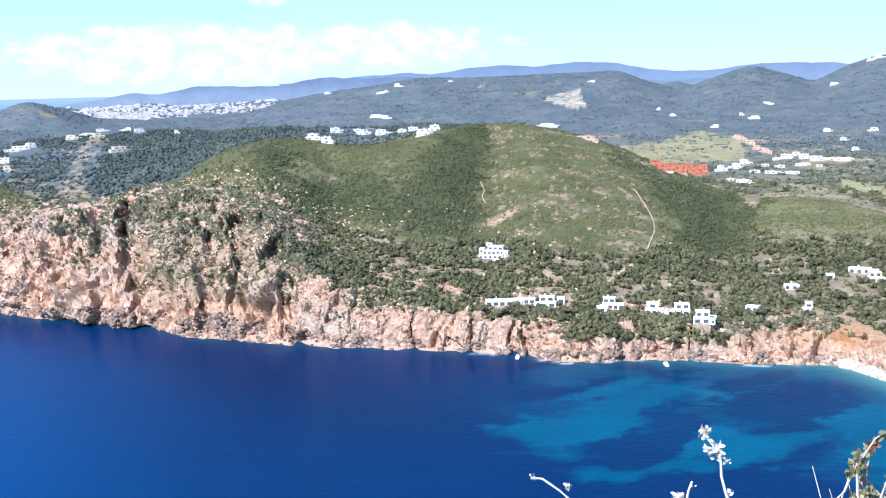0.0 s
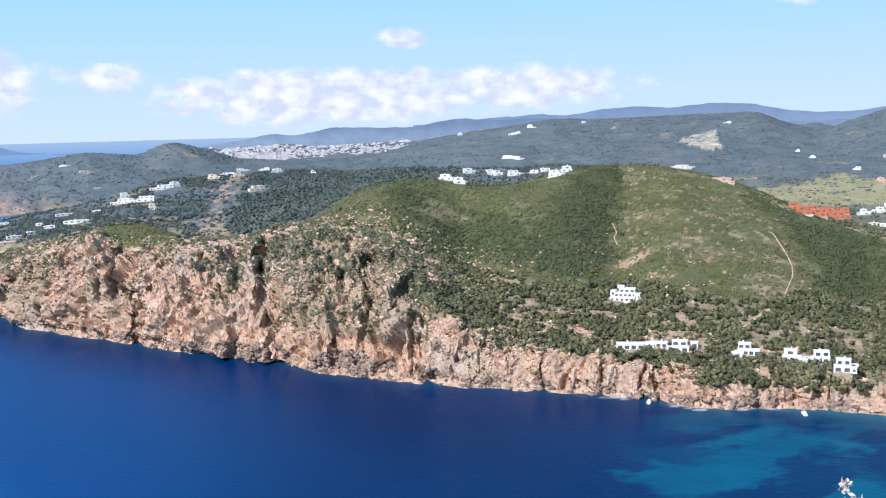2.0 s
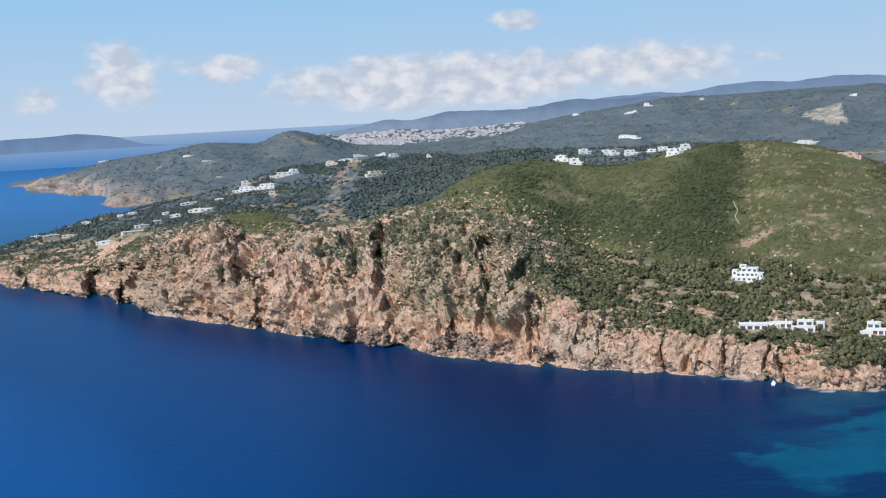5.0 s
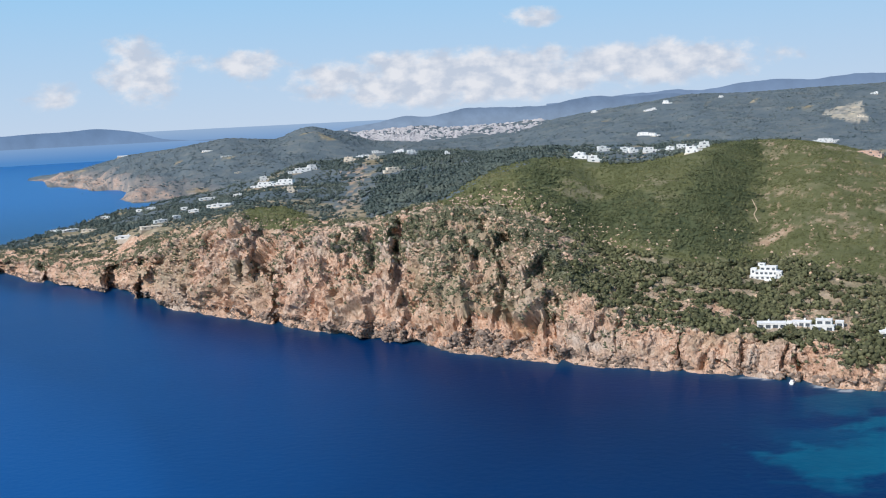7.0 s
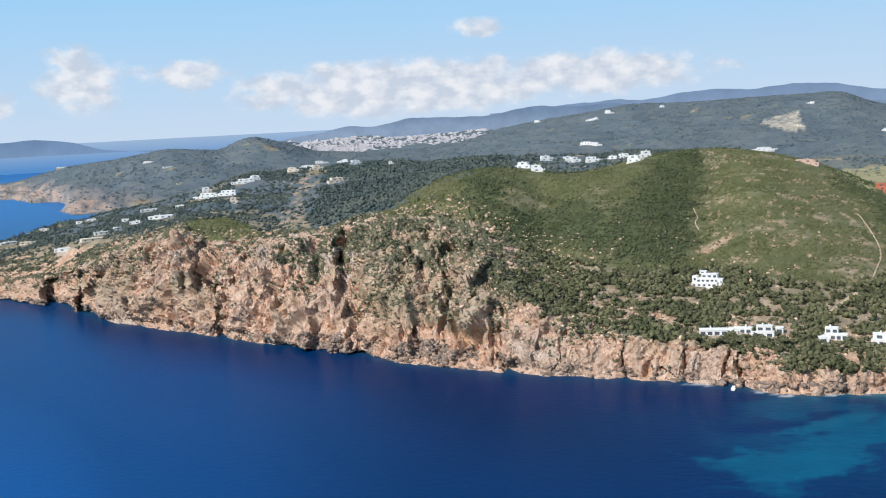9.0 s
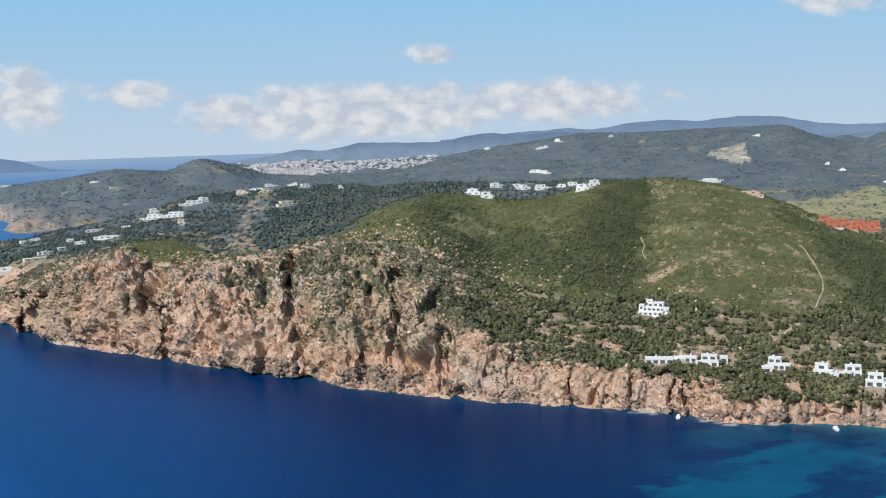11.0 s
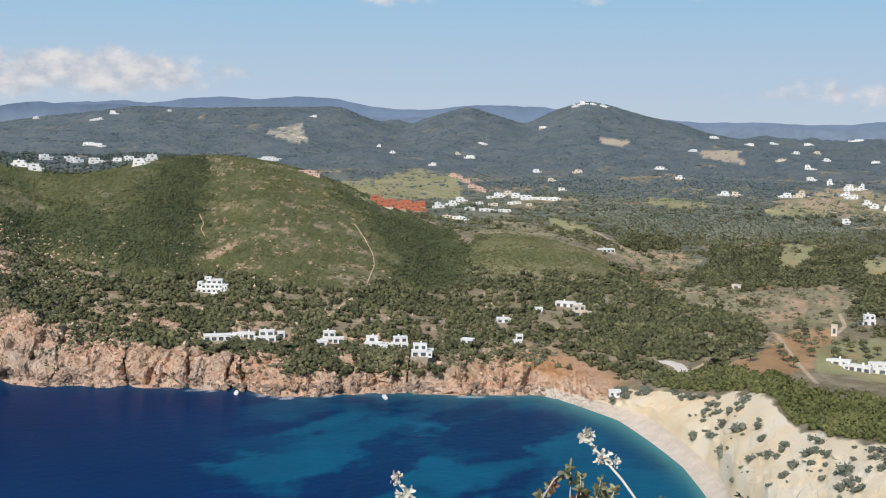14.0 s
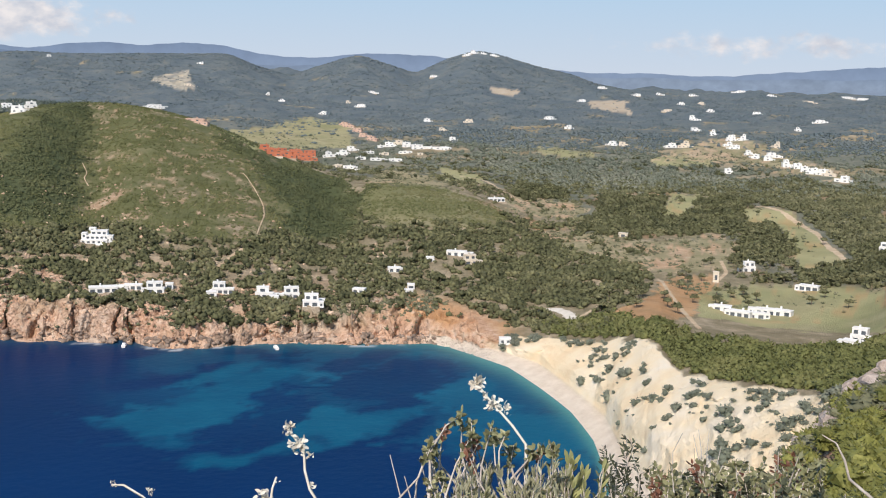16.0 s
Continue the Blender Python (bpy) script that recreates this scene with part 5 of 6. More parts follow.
AREA = areas()
CELL_S = np.broadcast_to(((ROW_AT[1:] + ROW_AT[:-1]) / 2)[:, None], AREA.shape)
CELL_B = np.broadcast_to(((BEARINGS[1:] + BEARINGS[:-1]) / 2)[None], AREA.shape)
MID = (GROUND[1:, 1:] + GROUND[:-1, :-1]) / 2
CELL_R = np.hypot(MID[..., 0], MID[..., 1])
SHAPE = GROUND.shape[:2]
IN_VIEW = (CELL_B > -37) & (CELL_B < 42)


def cover(name):
    v = np.clip(COVER[name], 0, 1).reshape(SHAPE)
    return (v[1:, 1:] + v[:-1, :-1]) / 2


def patchy(size, seed, octaves=4):
    return fbm(MID.reshape(-1, 3) * np.array([1, 1, 0.5]), size, octaves, seed).reshape(AREA.shape)


def scatter(name, count, weight, crowns, size, mat, label, category, seed, sink=0.15, avoid=True, tall=(0.85, 1.2), rounded=False):
    rng = np.random.default_rng(seed)
    p = (AREA * np.clip(weight, 0, None) * IN_VIEW * (MID[..., 2] > 0.6)).ravel()
    pick = rng.choice(len(p), count, p=p / p.sum())
    i, j = np.unravel_index(pick, AREA.shape)
    u, v = rng.random((count, 1)), rng.random((count, 1))
    g = GROUND
    at = (g[i, j] * (1 - u) + g[i + 1, j] * u) * (1 - v) + (g[i, j + 1] * (1 - u) + g[i + 1, j + 1] * u) * v
    if avoid and AVOID:
        a = np.array(AVOID)
        keep = np.ones(count, bool)
        for x, y, rad in a:
            keep &= (at[:, 0] - x) ** 2 + (at[:, 1] - y) ** 2 > rad * rad
        at = at[keep]
    n = len(at)
    kind = rng.integers(0, len(crowns), n)
    s = rng.uniform(size[0], size[1], n) * rng.uniform(0.75, 1.0, n)
    turn = rng.uniform(0, 2 * np.pi, n)
    hs = rng.uniform(*tall, n)
    V, F, base = [], [], 0
    for k, (cv, cf) in enumerate(crowns):
        m = kind == k
        if not m.any():
            continue
        c, z = np.cos(turn[m])[:, None], np.sin(turn[m])[:, None]
        x = cv[None, :, 0] * c - cv[None, :, 1] * z
        y = cv[None, :, 0] * z + cv[None, :, 1] * c
        w = np.stack([x, y, (cv[None, :, 2] - sink) * hs[m][:, None]], -1) * s[m][:, None, None] + at[m][:, None]
        V.append(w.reshape(-1, 3))
        F.append((cf[None] + (np.arange(m.sum()) * len(cv))[:, None, None] + base).reshape(-1, 3))
        base += w.shape[0] * w.shape[1]
    ob = new(name, fast_mesh(name, np.concatenate(V), np.concatenate(F), [mat], rounded))
    return tagged(ob, label, category, kind="stuff")


PINE = simple("pine_leaf", [(0.3, (0.088, 0.096, 0.054)), (0.5, (0.148, 0.152, 0.084)), (0.7, (0.225, 0.22, 0.13))], 0.05, 0.85, 0.15, 0, 0, 0.4)
WOODLEAF = simple("wood_pine_leaf", [(0.3, (0.066, 0.074, 0.040)), (0.5, (0.116, 0.122, 0.064)), (0.7, (0.185, 0.182, 0.102))], 0.05, 0.85, 0.15, 0, 0, 0.45)
SHRUB = simple("shrub_leaf", [(0.3, (0.11, 0.118, 0.070)), (0.5, (0.162, 0.166, 0.102)), (0.7, (0.235, 0.225, 0.15))], 0.06, 0.85, 0.15, 0, 0, 0.25)
TUFT = simple("hill_scrub_leaf", [(0.3, (0.095, 0.107, 0.046)), (0.5, (0.138, 0.146, 0.063)), (0.7, (0.198, 0.19, 0.09))], 0.018, 0.85, 0.15, 0, 0, 0.2)
# darker than TUFT: pine leaf with the hill's slope shade put in
THICK = simple("shaded_hill_pine_leaf", [(0.3, (0.074, 0.090, 0.044)), (0.5, (0.104, 0.118, 0.058)), (0.7, (0.145, 0.152, 0.076))], 0.02, 0.85, 0.15, 0, 0, 0.22)
# ridge and far pine leaves are tinted blue, distance haze put into their colour
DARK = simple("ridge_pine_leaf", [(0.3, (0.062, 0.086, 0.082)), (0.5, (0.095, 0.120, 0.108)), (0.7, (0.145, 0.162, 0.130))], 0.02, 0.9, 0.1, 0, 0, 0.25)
HAZY_LEAF = simple("hazy_pine_leaf", [(0.3, (0.105, 0.142, 0.160)), (0.5, (0.135, 0.168, 0.180)), (0.7, (0.18, 0.205, 0.20))], 0.01, 0.9, 0.1, 0, 0, 0.22)
# lighter and greyer leaf, with some of the plain's haze mixed in
GROVE = simple("grove_leaf", [(0.3, (0.112, 0.136, 0.105)), (0.5, (0.162, 0.182, 0.142)), (0.7, (0.23, 0.242, 0.19))], 0.012, 0.85, 0.15, 0, 0, 0.3)
LIGHT = simple("light_pine_leaf", [(0.3, (0.085, 0.098, 0.036)), (0.5, (0.130, 0.142, 0.054)), (0.7, (0.19, 0.19, 0.08))], 0.05, 0.85, 0.15, 0, 0, 0.25)
leafy_full = [crown(110 + k, 1, 60, 0.3, 0.8, 3) for k in range(5)]
full = [crown(k, 1, 12, 0.42, 0.85, 2) for k in range(8)]
round_ = [crown(20 + k, 1, 20, 0.5, 0.8) for k in range(5)]
small = [crown(40 + k, 0, 9, 0.62, 0.75) for k in range(4)]
tiny = [crown(80 + k, 0, 5, 0.6, 0.62) for k in range(5)]

S_, B_, R_ = CELL_S, CELL_B, CELL_R
E_ = np.degrees(np.arctan2(MID[..., 2] - EYE, R_))
BB_ = np.degrees(np.arctan2(MID[..., 0], MID[..., 1]))
ROCKY, GRASSY, EARTHY = cover("rock"), cover("grass"), cover("earth")
n40, n90, n15 = patchy(40, 401), patchy(110, 411), patchy(13, 421)
ragged = 0.3 * n15 + 0.2 * n40
SHADED_THICKET = cover("shaded_thicket")
on_hill = np.clip(region(HILL_GREEN, BB_, E_, ragged) + region(KNOB, BB_, E_, ragged) + region(KNOLL_GREEN, BB_, E_, ragged), 0, 1) * (S_ > 1.9) * (S_ < 3.12)
belt = regions(BELTS, BB_, E_, ragged) * (S_ > 2.6)
canopy = regions(CANOPY, BB_, E_, ragged) * (S_ > 2.6)
clear = np.clip(regions(GREENS + STONY, BB_, E_, ragged) + region(RED_FIELD, BB_, E_, ragged), 0, 1) * (B_ > 7) * (S_ > 2.2)
# pine wood between the cliffs and the hill
wood = smooth(S_, 1.3, 1.75) * (1 - smooth(S_, 2.7, 2.95)) * smooth(B_, -9, -5.5) * (1 - smooth(B_, 27.5, 29.8)) * (0.12 + smooth(n40 * 0.6 + 0.8 * n15, -0.3, 0.2)) * (1 - 0.5 * ROCKY) * (1 - on_hill)
wood *= 1 + 0.8 * np.exp(-((B_ - 0.3) / 2.6) ** 2)
wood += smooth(B_, 19.5, 21.5) * (1 - smooth(B_, 28.8, 30)) * smooth(R_, 590, 625) * (1 - smooth(R_, 860, 920)) * (0.1 + 1.3 * smooth(n15 + 0.5 * n40, -0.15, 0.25)) * (1 - on_hill)
wood *= (1 - 0.97 * np.clip(EARTHY, 0, 1)) * (1 - smooth(B_, 20, 22) * (1 - smooth(S_, 2.0, 2.08)))
wood = np.maximum(wood * (1 - 0.97 * clear), 1.6 * region(SHORE_PINES, BB_, E_, 2 * ragged) * (S_ > 1.15) * (S_ < 2.2) * (0.2 + smooth(n15, -0.2, 0.2)))
scatter("pine_wood", 8600, wood, full, (1.9, 4.1), WOODLEAF, "dark green pine wood on the lower slopes", "trees", 1)
# bright low pines behind the pale bluff
strip_wood = smooth(B_, 23.5, 26) * smooth(S_, 2.0, 2.05) * (1 - smooth(S_, 2.02 + 0.012 * np.maximum(B_ - 24, 0) ** 1.2, 2.14 + 0.022 * np.maximum(B_ - 24, 0) ** 1.2)) * (1 - np.clip(EARTHY * 0.8 + clear, 0, 1))
scatter("low_pines", 2600, strip_wood, round_, (1.5, 2.9), LIGHT, "light green low pines behind the bluff", "trees", 2)
# scrub on the cliffs
cliff_w = smooth(S_, 1.04, 1.2) * (1 - smooth(S_, 2.05, 2.2)) * (1 - smooth(B_, 18, 20)) * (0.1 + smooth(n40 * 0.6 + 0.8 * n15, -0.05, 0.3)) * (0.3 + 1.2 * smooth(S_ + 0.25 * n40, 1.25, 1.65) + 0.8 * smooth(B_, -20, -17) * (1 - smooth(B_, -8, -5)) * smooth(S_, 1.4, 1.6)) * (1 - on_hill)
cliff_w = cliff_w * (1 + 1.6 * region(DOME, BB_, E_, ragged))
scatter("cliff_scrub", 23000, cliff_w, tiny, (0.9, 2.5), SHRUB, "grey-green scrub clinging to the cliffs", "shrubs", 3, 0.3)
brow_w = smooth(S_, 2.0, 2.1) * (1 - smooth(S_, 2.6, 2.9)) * (1 - smooth(B_, -7, -3)) * (0.1 + smooth(n40 * 0.4 + n15, -0.15, 0.3)) * (1 - on_hill)
scatter("brow_scrub", 6500, brow_w, small, (0.9, 2.3), SHRUB, "grey-green scrub above the cliffs", "shrubs", 13, 0.3)
bare = region(SPUR_BARE, BB_, E_, ragged) * (S_ > 2.3)
west_w = smooth(S_, 2.3, 2.6) * (1 - smooth(S_, 3.9, 4.2)) * (1 - smooth(B_, -18.5, -16.5)) * (0.2 + smooth(n40 * 0.7 + n15 * 0.5, -0.15, 0.25)) * (1 - on_hill) * (1 - 0.8 * bare)
scatter("west_scrub", 6000, west_w, small, (1.3, 3.0), DARK, "dark scrub and low pines on the western spur", "shrubs", 14, 0.25)
# the green hill
hill_w = on_hill * (0.3 + smooth(n40 * 0.6 + n15 * 0.6, -0.4, 0.2)) * (1 - 0.8 * ROCKY)
scatter("hill_scrub", 19000, hill_w * (1 - 0.7 * SHADED_THICKET), tiny, (0.9, 1.9), TUFT, "low green scrub covering the hill", "shrubs", 4, 0.35, rounded=True)
gully_w = on_hill * SHADED_THICKET * (0.3 + smooth(n15, -0.2, 0.3))
scatter("hill_pines", 9000, gully_w, tiny, (1.2, 2.4), THICK, "young pines in the gullies and on the flank of the hill, darkened for its shaded sides", "trees", 19, 0.2, rounded=True)
# bushes on the pale bluff
bluff_w = smooth(B_, 21, 23) * smooth(S_, 1.08, 1.2) * (1 - smooth(S_, 1.95, 2.0)) * smooth(n15 + 0.4 * n40, 0.1, 0.4)
scatter("bluff_bushes", 300, bluff_w, leafy_full, (0.6, 3.2), GROVE, "dark bushes dotted over the pale bluff", "shrubs", 5, 0.3, False)
# the ridge behind
dense = region(SPUR_WOOD, BB_, E_, ragged) * (S_ > 2.4)
ridge_w = smooth(S_, 3.02, 3.1) * (1 - smooth(S_, 4.6, 5.0)) * (1 - smooth(B_, 1, 5)) * (0.1 + 0.5 * smooth(n90 + 0.3 * n40, -0.2, 0.25) + 1.6 * dense) * smooth(B_, -36, -30) * (1 - 0.9 * bare)
ridge_w = np.maximum(ridge_w, 1.6 * dense * (S_ < 3.1) * (S_ > 2.5) * (1 - on_hill))
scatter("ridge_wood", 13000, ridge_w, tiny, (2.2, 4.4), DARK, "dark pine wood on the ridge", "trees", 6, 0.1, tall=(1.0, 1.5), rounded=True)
# groves, belts and hedges over the plain
inland = np.maximum(smooth(B_, 8, 12) * smooth(S_, 3.02, 3.15), smooth(B_, 22, 26) * smooth(R_, 640, 760)) * (1 - on_hill)
plain_w = inland * (1 - smooth(S_, 4.4, 4.9)) * (0.1 + 0.7 * smooth(n90 * 0.6 + 1.1 * n40, -0.2, 0.15) + 1.8 * canopy) * (1 - 0.95 * clear) * (1 - 0.9 * np.clip(GRASSY + EARTHY, 0, 1))
round_w = inland * smooth(B_, 13, 16) * (1 - smooth(R_, 1350, 1500)) * (0.02 + 0.1 * smooth(n40 + 0.4 * n15, 0.1, 0.3) + 2.0 * belt) * (1 - 0.85 * clear) * (1 - 0.9 * np.clip(GRASSY + EARTHY, 0, 1))
scatter("field_trees", 3600, round_w, round_, (2.0, 4.4), WOODLEAF, "dark round trees in clumps between the fields", "trees", 17)
open_w = clear * smooth(R_, 600, 650) * (1 - smooth(R_, 1500, 1700)) * (0.1 + smooth(n15, -0.05, 0.3)) * (1 - 0.85 * np.clip(GRASSY, 0, 1))
scatter("field_scrub", 3000, open_w, tiny, (0.8, 2.2), SHRUB, "low scrub over stony terraces", "shrubs", 18, 0.3)
scatter("plain_groves", 7000, plain_w * (1 - smooth(R_, 1050, 1300)), small, (1.8, 3.4), PINE, "dark groves and hedges across the plain", "trees", 7)
scatter("middle_groves", 9000, plain_w * smooth(R_, 1050, 1300) * (1 - smooth(R_, 1600, 2000)), tiny, (2.2, 4.4), GROVE, "groves in the middle of the plain, tinted grey for haze", "trees", 28, rounded=True)
scatter("far_groves", 7000, plain_w * smooth(R_, 1500, 2000), tiny, (2.8, 5.4), HAZY_LEAF, "groves on the far side of the plain, tinted blue for haze", "trees", 27, 0.3, rounded=True)
far_w = (1 - np.clip(cover("chalk") * 2 + ROCKY + EARTHY, 0, 1)) * smooth(S_, 4.4, 4.9) * (1 - smooth(S_, 7.0, 7.3)) * (0.25 + smooth(n90 + 0.4 * n40, -0.3, 0.2)) * smooth(B_, -32, -28)
scatter("far_wood", 24000, far_w, [crown(60 + k, 0, 3, 0.6, 0.5) for k in range(4)], (3.0, 6.4), HAZY_LEAF, "far wooded hills", "trees", 8, 0.3, rounded=True)


# ---- single pines that stand clear ----
def pine_tree(seed):
    rng = random.Random(seed)
    t = thing("pine_tree", pose(0, 0, -40), "umbrella-shaped dark green pine with a bare trunk", "tree", "single pines")
    lean = rng.uniform(-0.5, 0.5)
    v, f, rings = [], [], ((0.0, 0.26), (1.4, 0.2), (2.8, 0.16), (4.2, 0.10))
    for z, r in rings:
        v += [(r * math.cos(a) + lean * (z / 4) ** 2, r * math.sin(a), z) for a in (math.tau * k / 7 for k in range(7))]
    for j in range(len(rings) - 1):
        f += [(j * 7 + k, j * 7 + (k + 1) % 7, j * 7 + 7 + (k + 1) % 7, j * 7 + 7 + k) for k in range(7)]
    part("trunk", mesh_of("trunk", v, f, BARK, False), t, None, "grey-brown bark")
    for k in range(4):
        a = math.tau * k / 4 + rng.uniform(-0.4, 0.4)
        z0, ln = rng.uniform(2.2, 3.2), rng.uniform(1.2, 1.8)
        p0, p1 = Vector((lean * (z0 / 4) ** 2, 0, z0)), Vector((ln * math.cos(a), ln * math.sin(a), z0 + 1.1))
        side = Vector((-math.sin(a), math.cos(a), 0))
        lv = []
        for p, r in ((p0, 0.09), (p1, 0.03)):
            lv += [p + side * r, p + Vector((0, 0, r)), p - side * r, p - Vector((0, 0, r))]
        part("limb", mesh_of("limb", lv, [(i, (i + 1) % 4, 4 + (i + 1) % 4, 4 + i) for i in range(4)], BARK), t)
    cv, cf = crown(90 + seed, 1, 90, 0.4, 0.62, 5)
    part("crown", mesh_of("crown", cv * 2.6 + np.array([lean, 0, 2.6]), cf.tolist(), PINE), t, None, "dense dark green needles")
    return t


BARK = simple("bark", [(0.3, (0.10, 0.075, 0.055)), (0.7, (0.20, 0.16, 0.125))], 3.0, 0.95, 0.1, 0.6, 0.05)
models = [pine_tree(k) for k in range(4)]
tr = random.Random(12)
spots = []
for b0, b1, r0, r1, n in ((2, 13.5, 600, 606, 16), (26.5, 33, 560, 640, 22), (31, 40, 600, 760, 44), (33, 40, 780, 1000, 26), (14, 19.5, 612, 680, 12)):
    for _ in range(n):
        spots.append((tr.uniform(b0, b1), tr.uniform(r0, r1)))
k = 0
for b, r in spots:
    p = spot(b, r, -0.15)
    if any((p[0] - x) ** 2 + (p[1] - y) ** 2 < rad * rad * 0.5 for x, y, rad in AVOID) or p[2] < 4:
        continue
    s = tr.uniform(0.75, 1.25)
    m = pose(*p, 0, 0, tr.uniform(0, 360)) @ Matrix.Scale(s, 4)
    if k < 4:
        models[k].matrix_basis = m
    else:
        copy_thing(models[k % 4], pose(*p, 0, 0, tr.uniform(0, 360)))
    k += 1

CRAG = simple("crag_rock", [(0.3, (0.34, 0.23, 0.16)), (0.5, (0.54, 0.385, 0.28)), (0.7, (0.71, 0.56, 0.44))], 0.12, 0.92, 0.15, 0.9, 0.6, 0.3)
# fallen rocks along the foot of the cliffs
ROCKS = simple("shore_rock", [(0.3, (0.10, 0.08, 0.065)), (0.5, (0.24, 0.18, 0.14)), (0.7, (0.42, 0.33, 0.26))], 0.25, 0.9, 0.2, 0.8, 0.4)
lump = []
for k in range(5):
    v, f = ICO[1]
    lump.append((v * (0.75 + 0.45 * grad_noise(v * 1.3 + 9 * k, 3)[:, None]) * np.array([1, 0.9, 0.7]), f))
rock_w = np.where((S_ > -0.06) & (S_ < 1.05) & (B_ < 19), 1.0, 0) * (0.1 + smooth(n15, -0.1, 0.3))
p_save = MID[..., 2].copy()
MID[..., 2] = 5
scatter("shore_rocks", 3200, rock_w, lump, (0.6, 2.7), ROCKS, "dark wet boulders along the waterline", "rocks", 9, 0.0, False)
MID[..., 2] = p_save

chip = []
for k in range(6):
    v, f = ICO[1]
    chip.append((v * (0.8 + 0.5 * grad_noise(v * 1.3 + 5 * k, 5)[:, None]) * np.array([1, 0.9, 0.75]), f))
crag_w = smooth(S_, 1.12, 1.3) * (1 - smooth(S_, 2.3, 2.6)) * (1 - smooth(B_, 16, 19)) * (0.2 + smooth(n15 - 0.3 * n40, -0.1, 0.3)) * (1 - 0.9 * smooth(B_, -6, -2) * smooth(S_, 2.0, 2.15))
crag_w = crag_w * (1 + 1.2 * region(DOME, BB_, E_, ragged))
scatter("crag_rocks", 10000, crag_w, chip, (0.5, 2.0), CRAG, "broken pale limestone crags on the cliffs", "rocks", 15, 0.0, True, (0.7, 1.5))


def boat(b, r, turn, label):
    t = thing("motor_boat", pose(r * math.sin(radians(b)), r * math.cos(radians(b)), 0.0, 0, 0, turn), label, "boat", "moored boats")
    v, f = [], []
    for x, w, z0 in ((-3.0, 1.0, -0.3), (-1.0, 1.25, -0.35), (1.2, 1.1, -0.3), (2.6, 0.6, -0.1), (3.4, 0.06, 0.3)):
        v += [(x, -w, 0.8), (x, -w * 0.6, z0), (x, w * 0.6, z0), (x, w, 0.8)]
    for i in range(4):
        for j in range(3):
            a = i * 4 + j
            f.append((a, a + 4, a + 5, a + 1))
        f.append((i * 4 + 3, i * 4 + 7, i * 4 + 4, i * 4))
    f.append((0, 1, 2, 3))
    part("hull", mesh_of("hull", v, f, PLASTER), t)
    cv, cf = box(-1.2, 0.9, -0.7, 0.7, 0.8, 1.7)
    part("cabin", mesh_of("cabin", cv, cf, PLASTER), t)
    cv, cf = box(0.9, 1.0, -0.65, 0.65, 0.9, 1.6)
    part("windscreen", mesh_of("windscreen", cv, cf, GLASS), t)


boat(3.46, 570.5, 80, "small white motor boat moored under the cliff")
boat(10.87, 557, 95, "small white motor boat moored near the cove")


# ---- plants and rocks at the lookout ----
def aim(b, e, d):
    """A place d metres off, at a bearing and a height angle from the eye."""
    b, e = radians(b), radians(e)
    return Vector((d * math.sin(b) * math.cos(e), d * math.cos(b) * math.cos(e), EYE + d * math.sin(e)))


def knoll_z(x, y):
    b, r = math.degrees(math.atan2(x, y)), math.hypot(x, y)
    j = int(np.clip(np.searchsorted(KNOLL_B, b), 0, len(KNOLL_B) - 1))
    c = KNOLL[:, j]
    return float(np.interp(r, np.hypot(c[:, 0], c[:, 1]), c[:, 2]))


def tube(points, radii, sides=6):
    v, f = [], []
    for i, (p, r) in enumerate(zip(points, radii)):
        d = (points[min(i + 1, len(points) - 1)] - points[max(i - 1, 0)]).normalized()
        a = d.orthogonal().normalized()
        c = d.cross(a)
        v += [p + (a * math.cos(t) + c * math.sin(t)) * r for t in (math.tau * k / sides for k in range(sides))]
    for i in range(len(points) - 1):
        f += [(i * sides + k, i * sides + (k + 1) % sides, (i + 1) * sides + (k + 1) % sides, (i + 1) * sides + k) for k in range(sides)]
    return v, f


def bent(a, b, rng, n=6, sway=0.06):
    """A crooked way from a to b."""
    ln = (b - a).length
    pts = []
    off = Vector()
    for i in range(n + 1):
        t = i / n
        pts.append(a.lerp(b, t) + off * math.sin(math.pi * t))
        off += Vector([rng.uniform(-1, 1) for _ in range(3)]) * ln * sway
    return pts


def leaf(at, way, side, ln, w):
    """An oval blade, folded along its rib."""
    up = way.cross(side).normalized()
    v = [at, at + way * ln * 0.35 + side * w * 0.5 + up * w * 0.12, at + way * ln * 0.75 + side * w * 0.42 + up * w * 0.1, at + way * ln,
         at + way * ln * 0.75 - side * w * 0.42 + up * w * 0.1, at + way * ln * 0.35 - side * w * 0.5 + up * w * 0.12, at + way * ln * 0.55]
    return v, [(0, 1, 6), (1, 2, 6), (2, 3, 6), (3, 4, 6), (4, 5, 6), (5, 0, 6)]


def leafy(points, rng, n, ln, w, start=0.4, spread=0.8):
    v, f = [], []
    for _ in range(n):
        t = start + (1 - start) * rng.random() ** 0.7
        i = min(int(t * (len(points) - 1)), len(points) - 2)
        p = points[i].lerp(points[i + 1], t * (len(points) - 1) - i)
        d = (points[i + 1] - points[i]).normalized()
        way = (d * (1 - spread * 0.6) + Vector([rng.gauss(0, 1) for _ in range(3)]).normalized() * spread).normalized()
        side = way.orthogonal().normalized()
        side.rotate(Matrix.Rotation(rng.uniform(0, math.tau), 3, way))
        s = rng.uniform(0.7, 1.25)
        lv, lf = leaf(p, way, side, ln * s, w * s)
        f += [tuple(len(v) + k for k in q) for q in lf]
        v += lv
    return v, f


def plant_mat(name, a, b, c):
    return simple(name, [(0.3, a), (0.5, b), (0.7, c)], 14.0, 0.6, 0.3, 0, 0, 0.3)


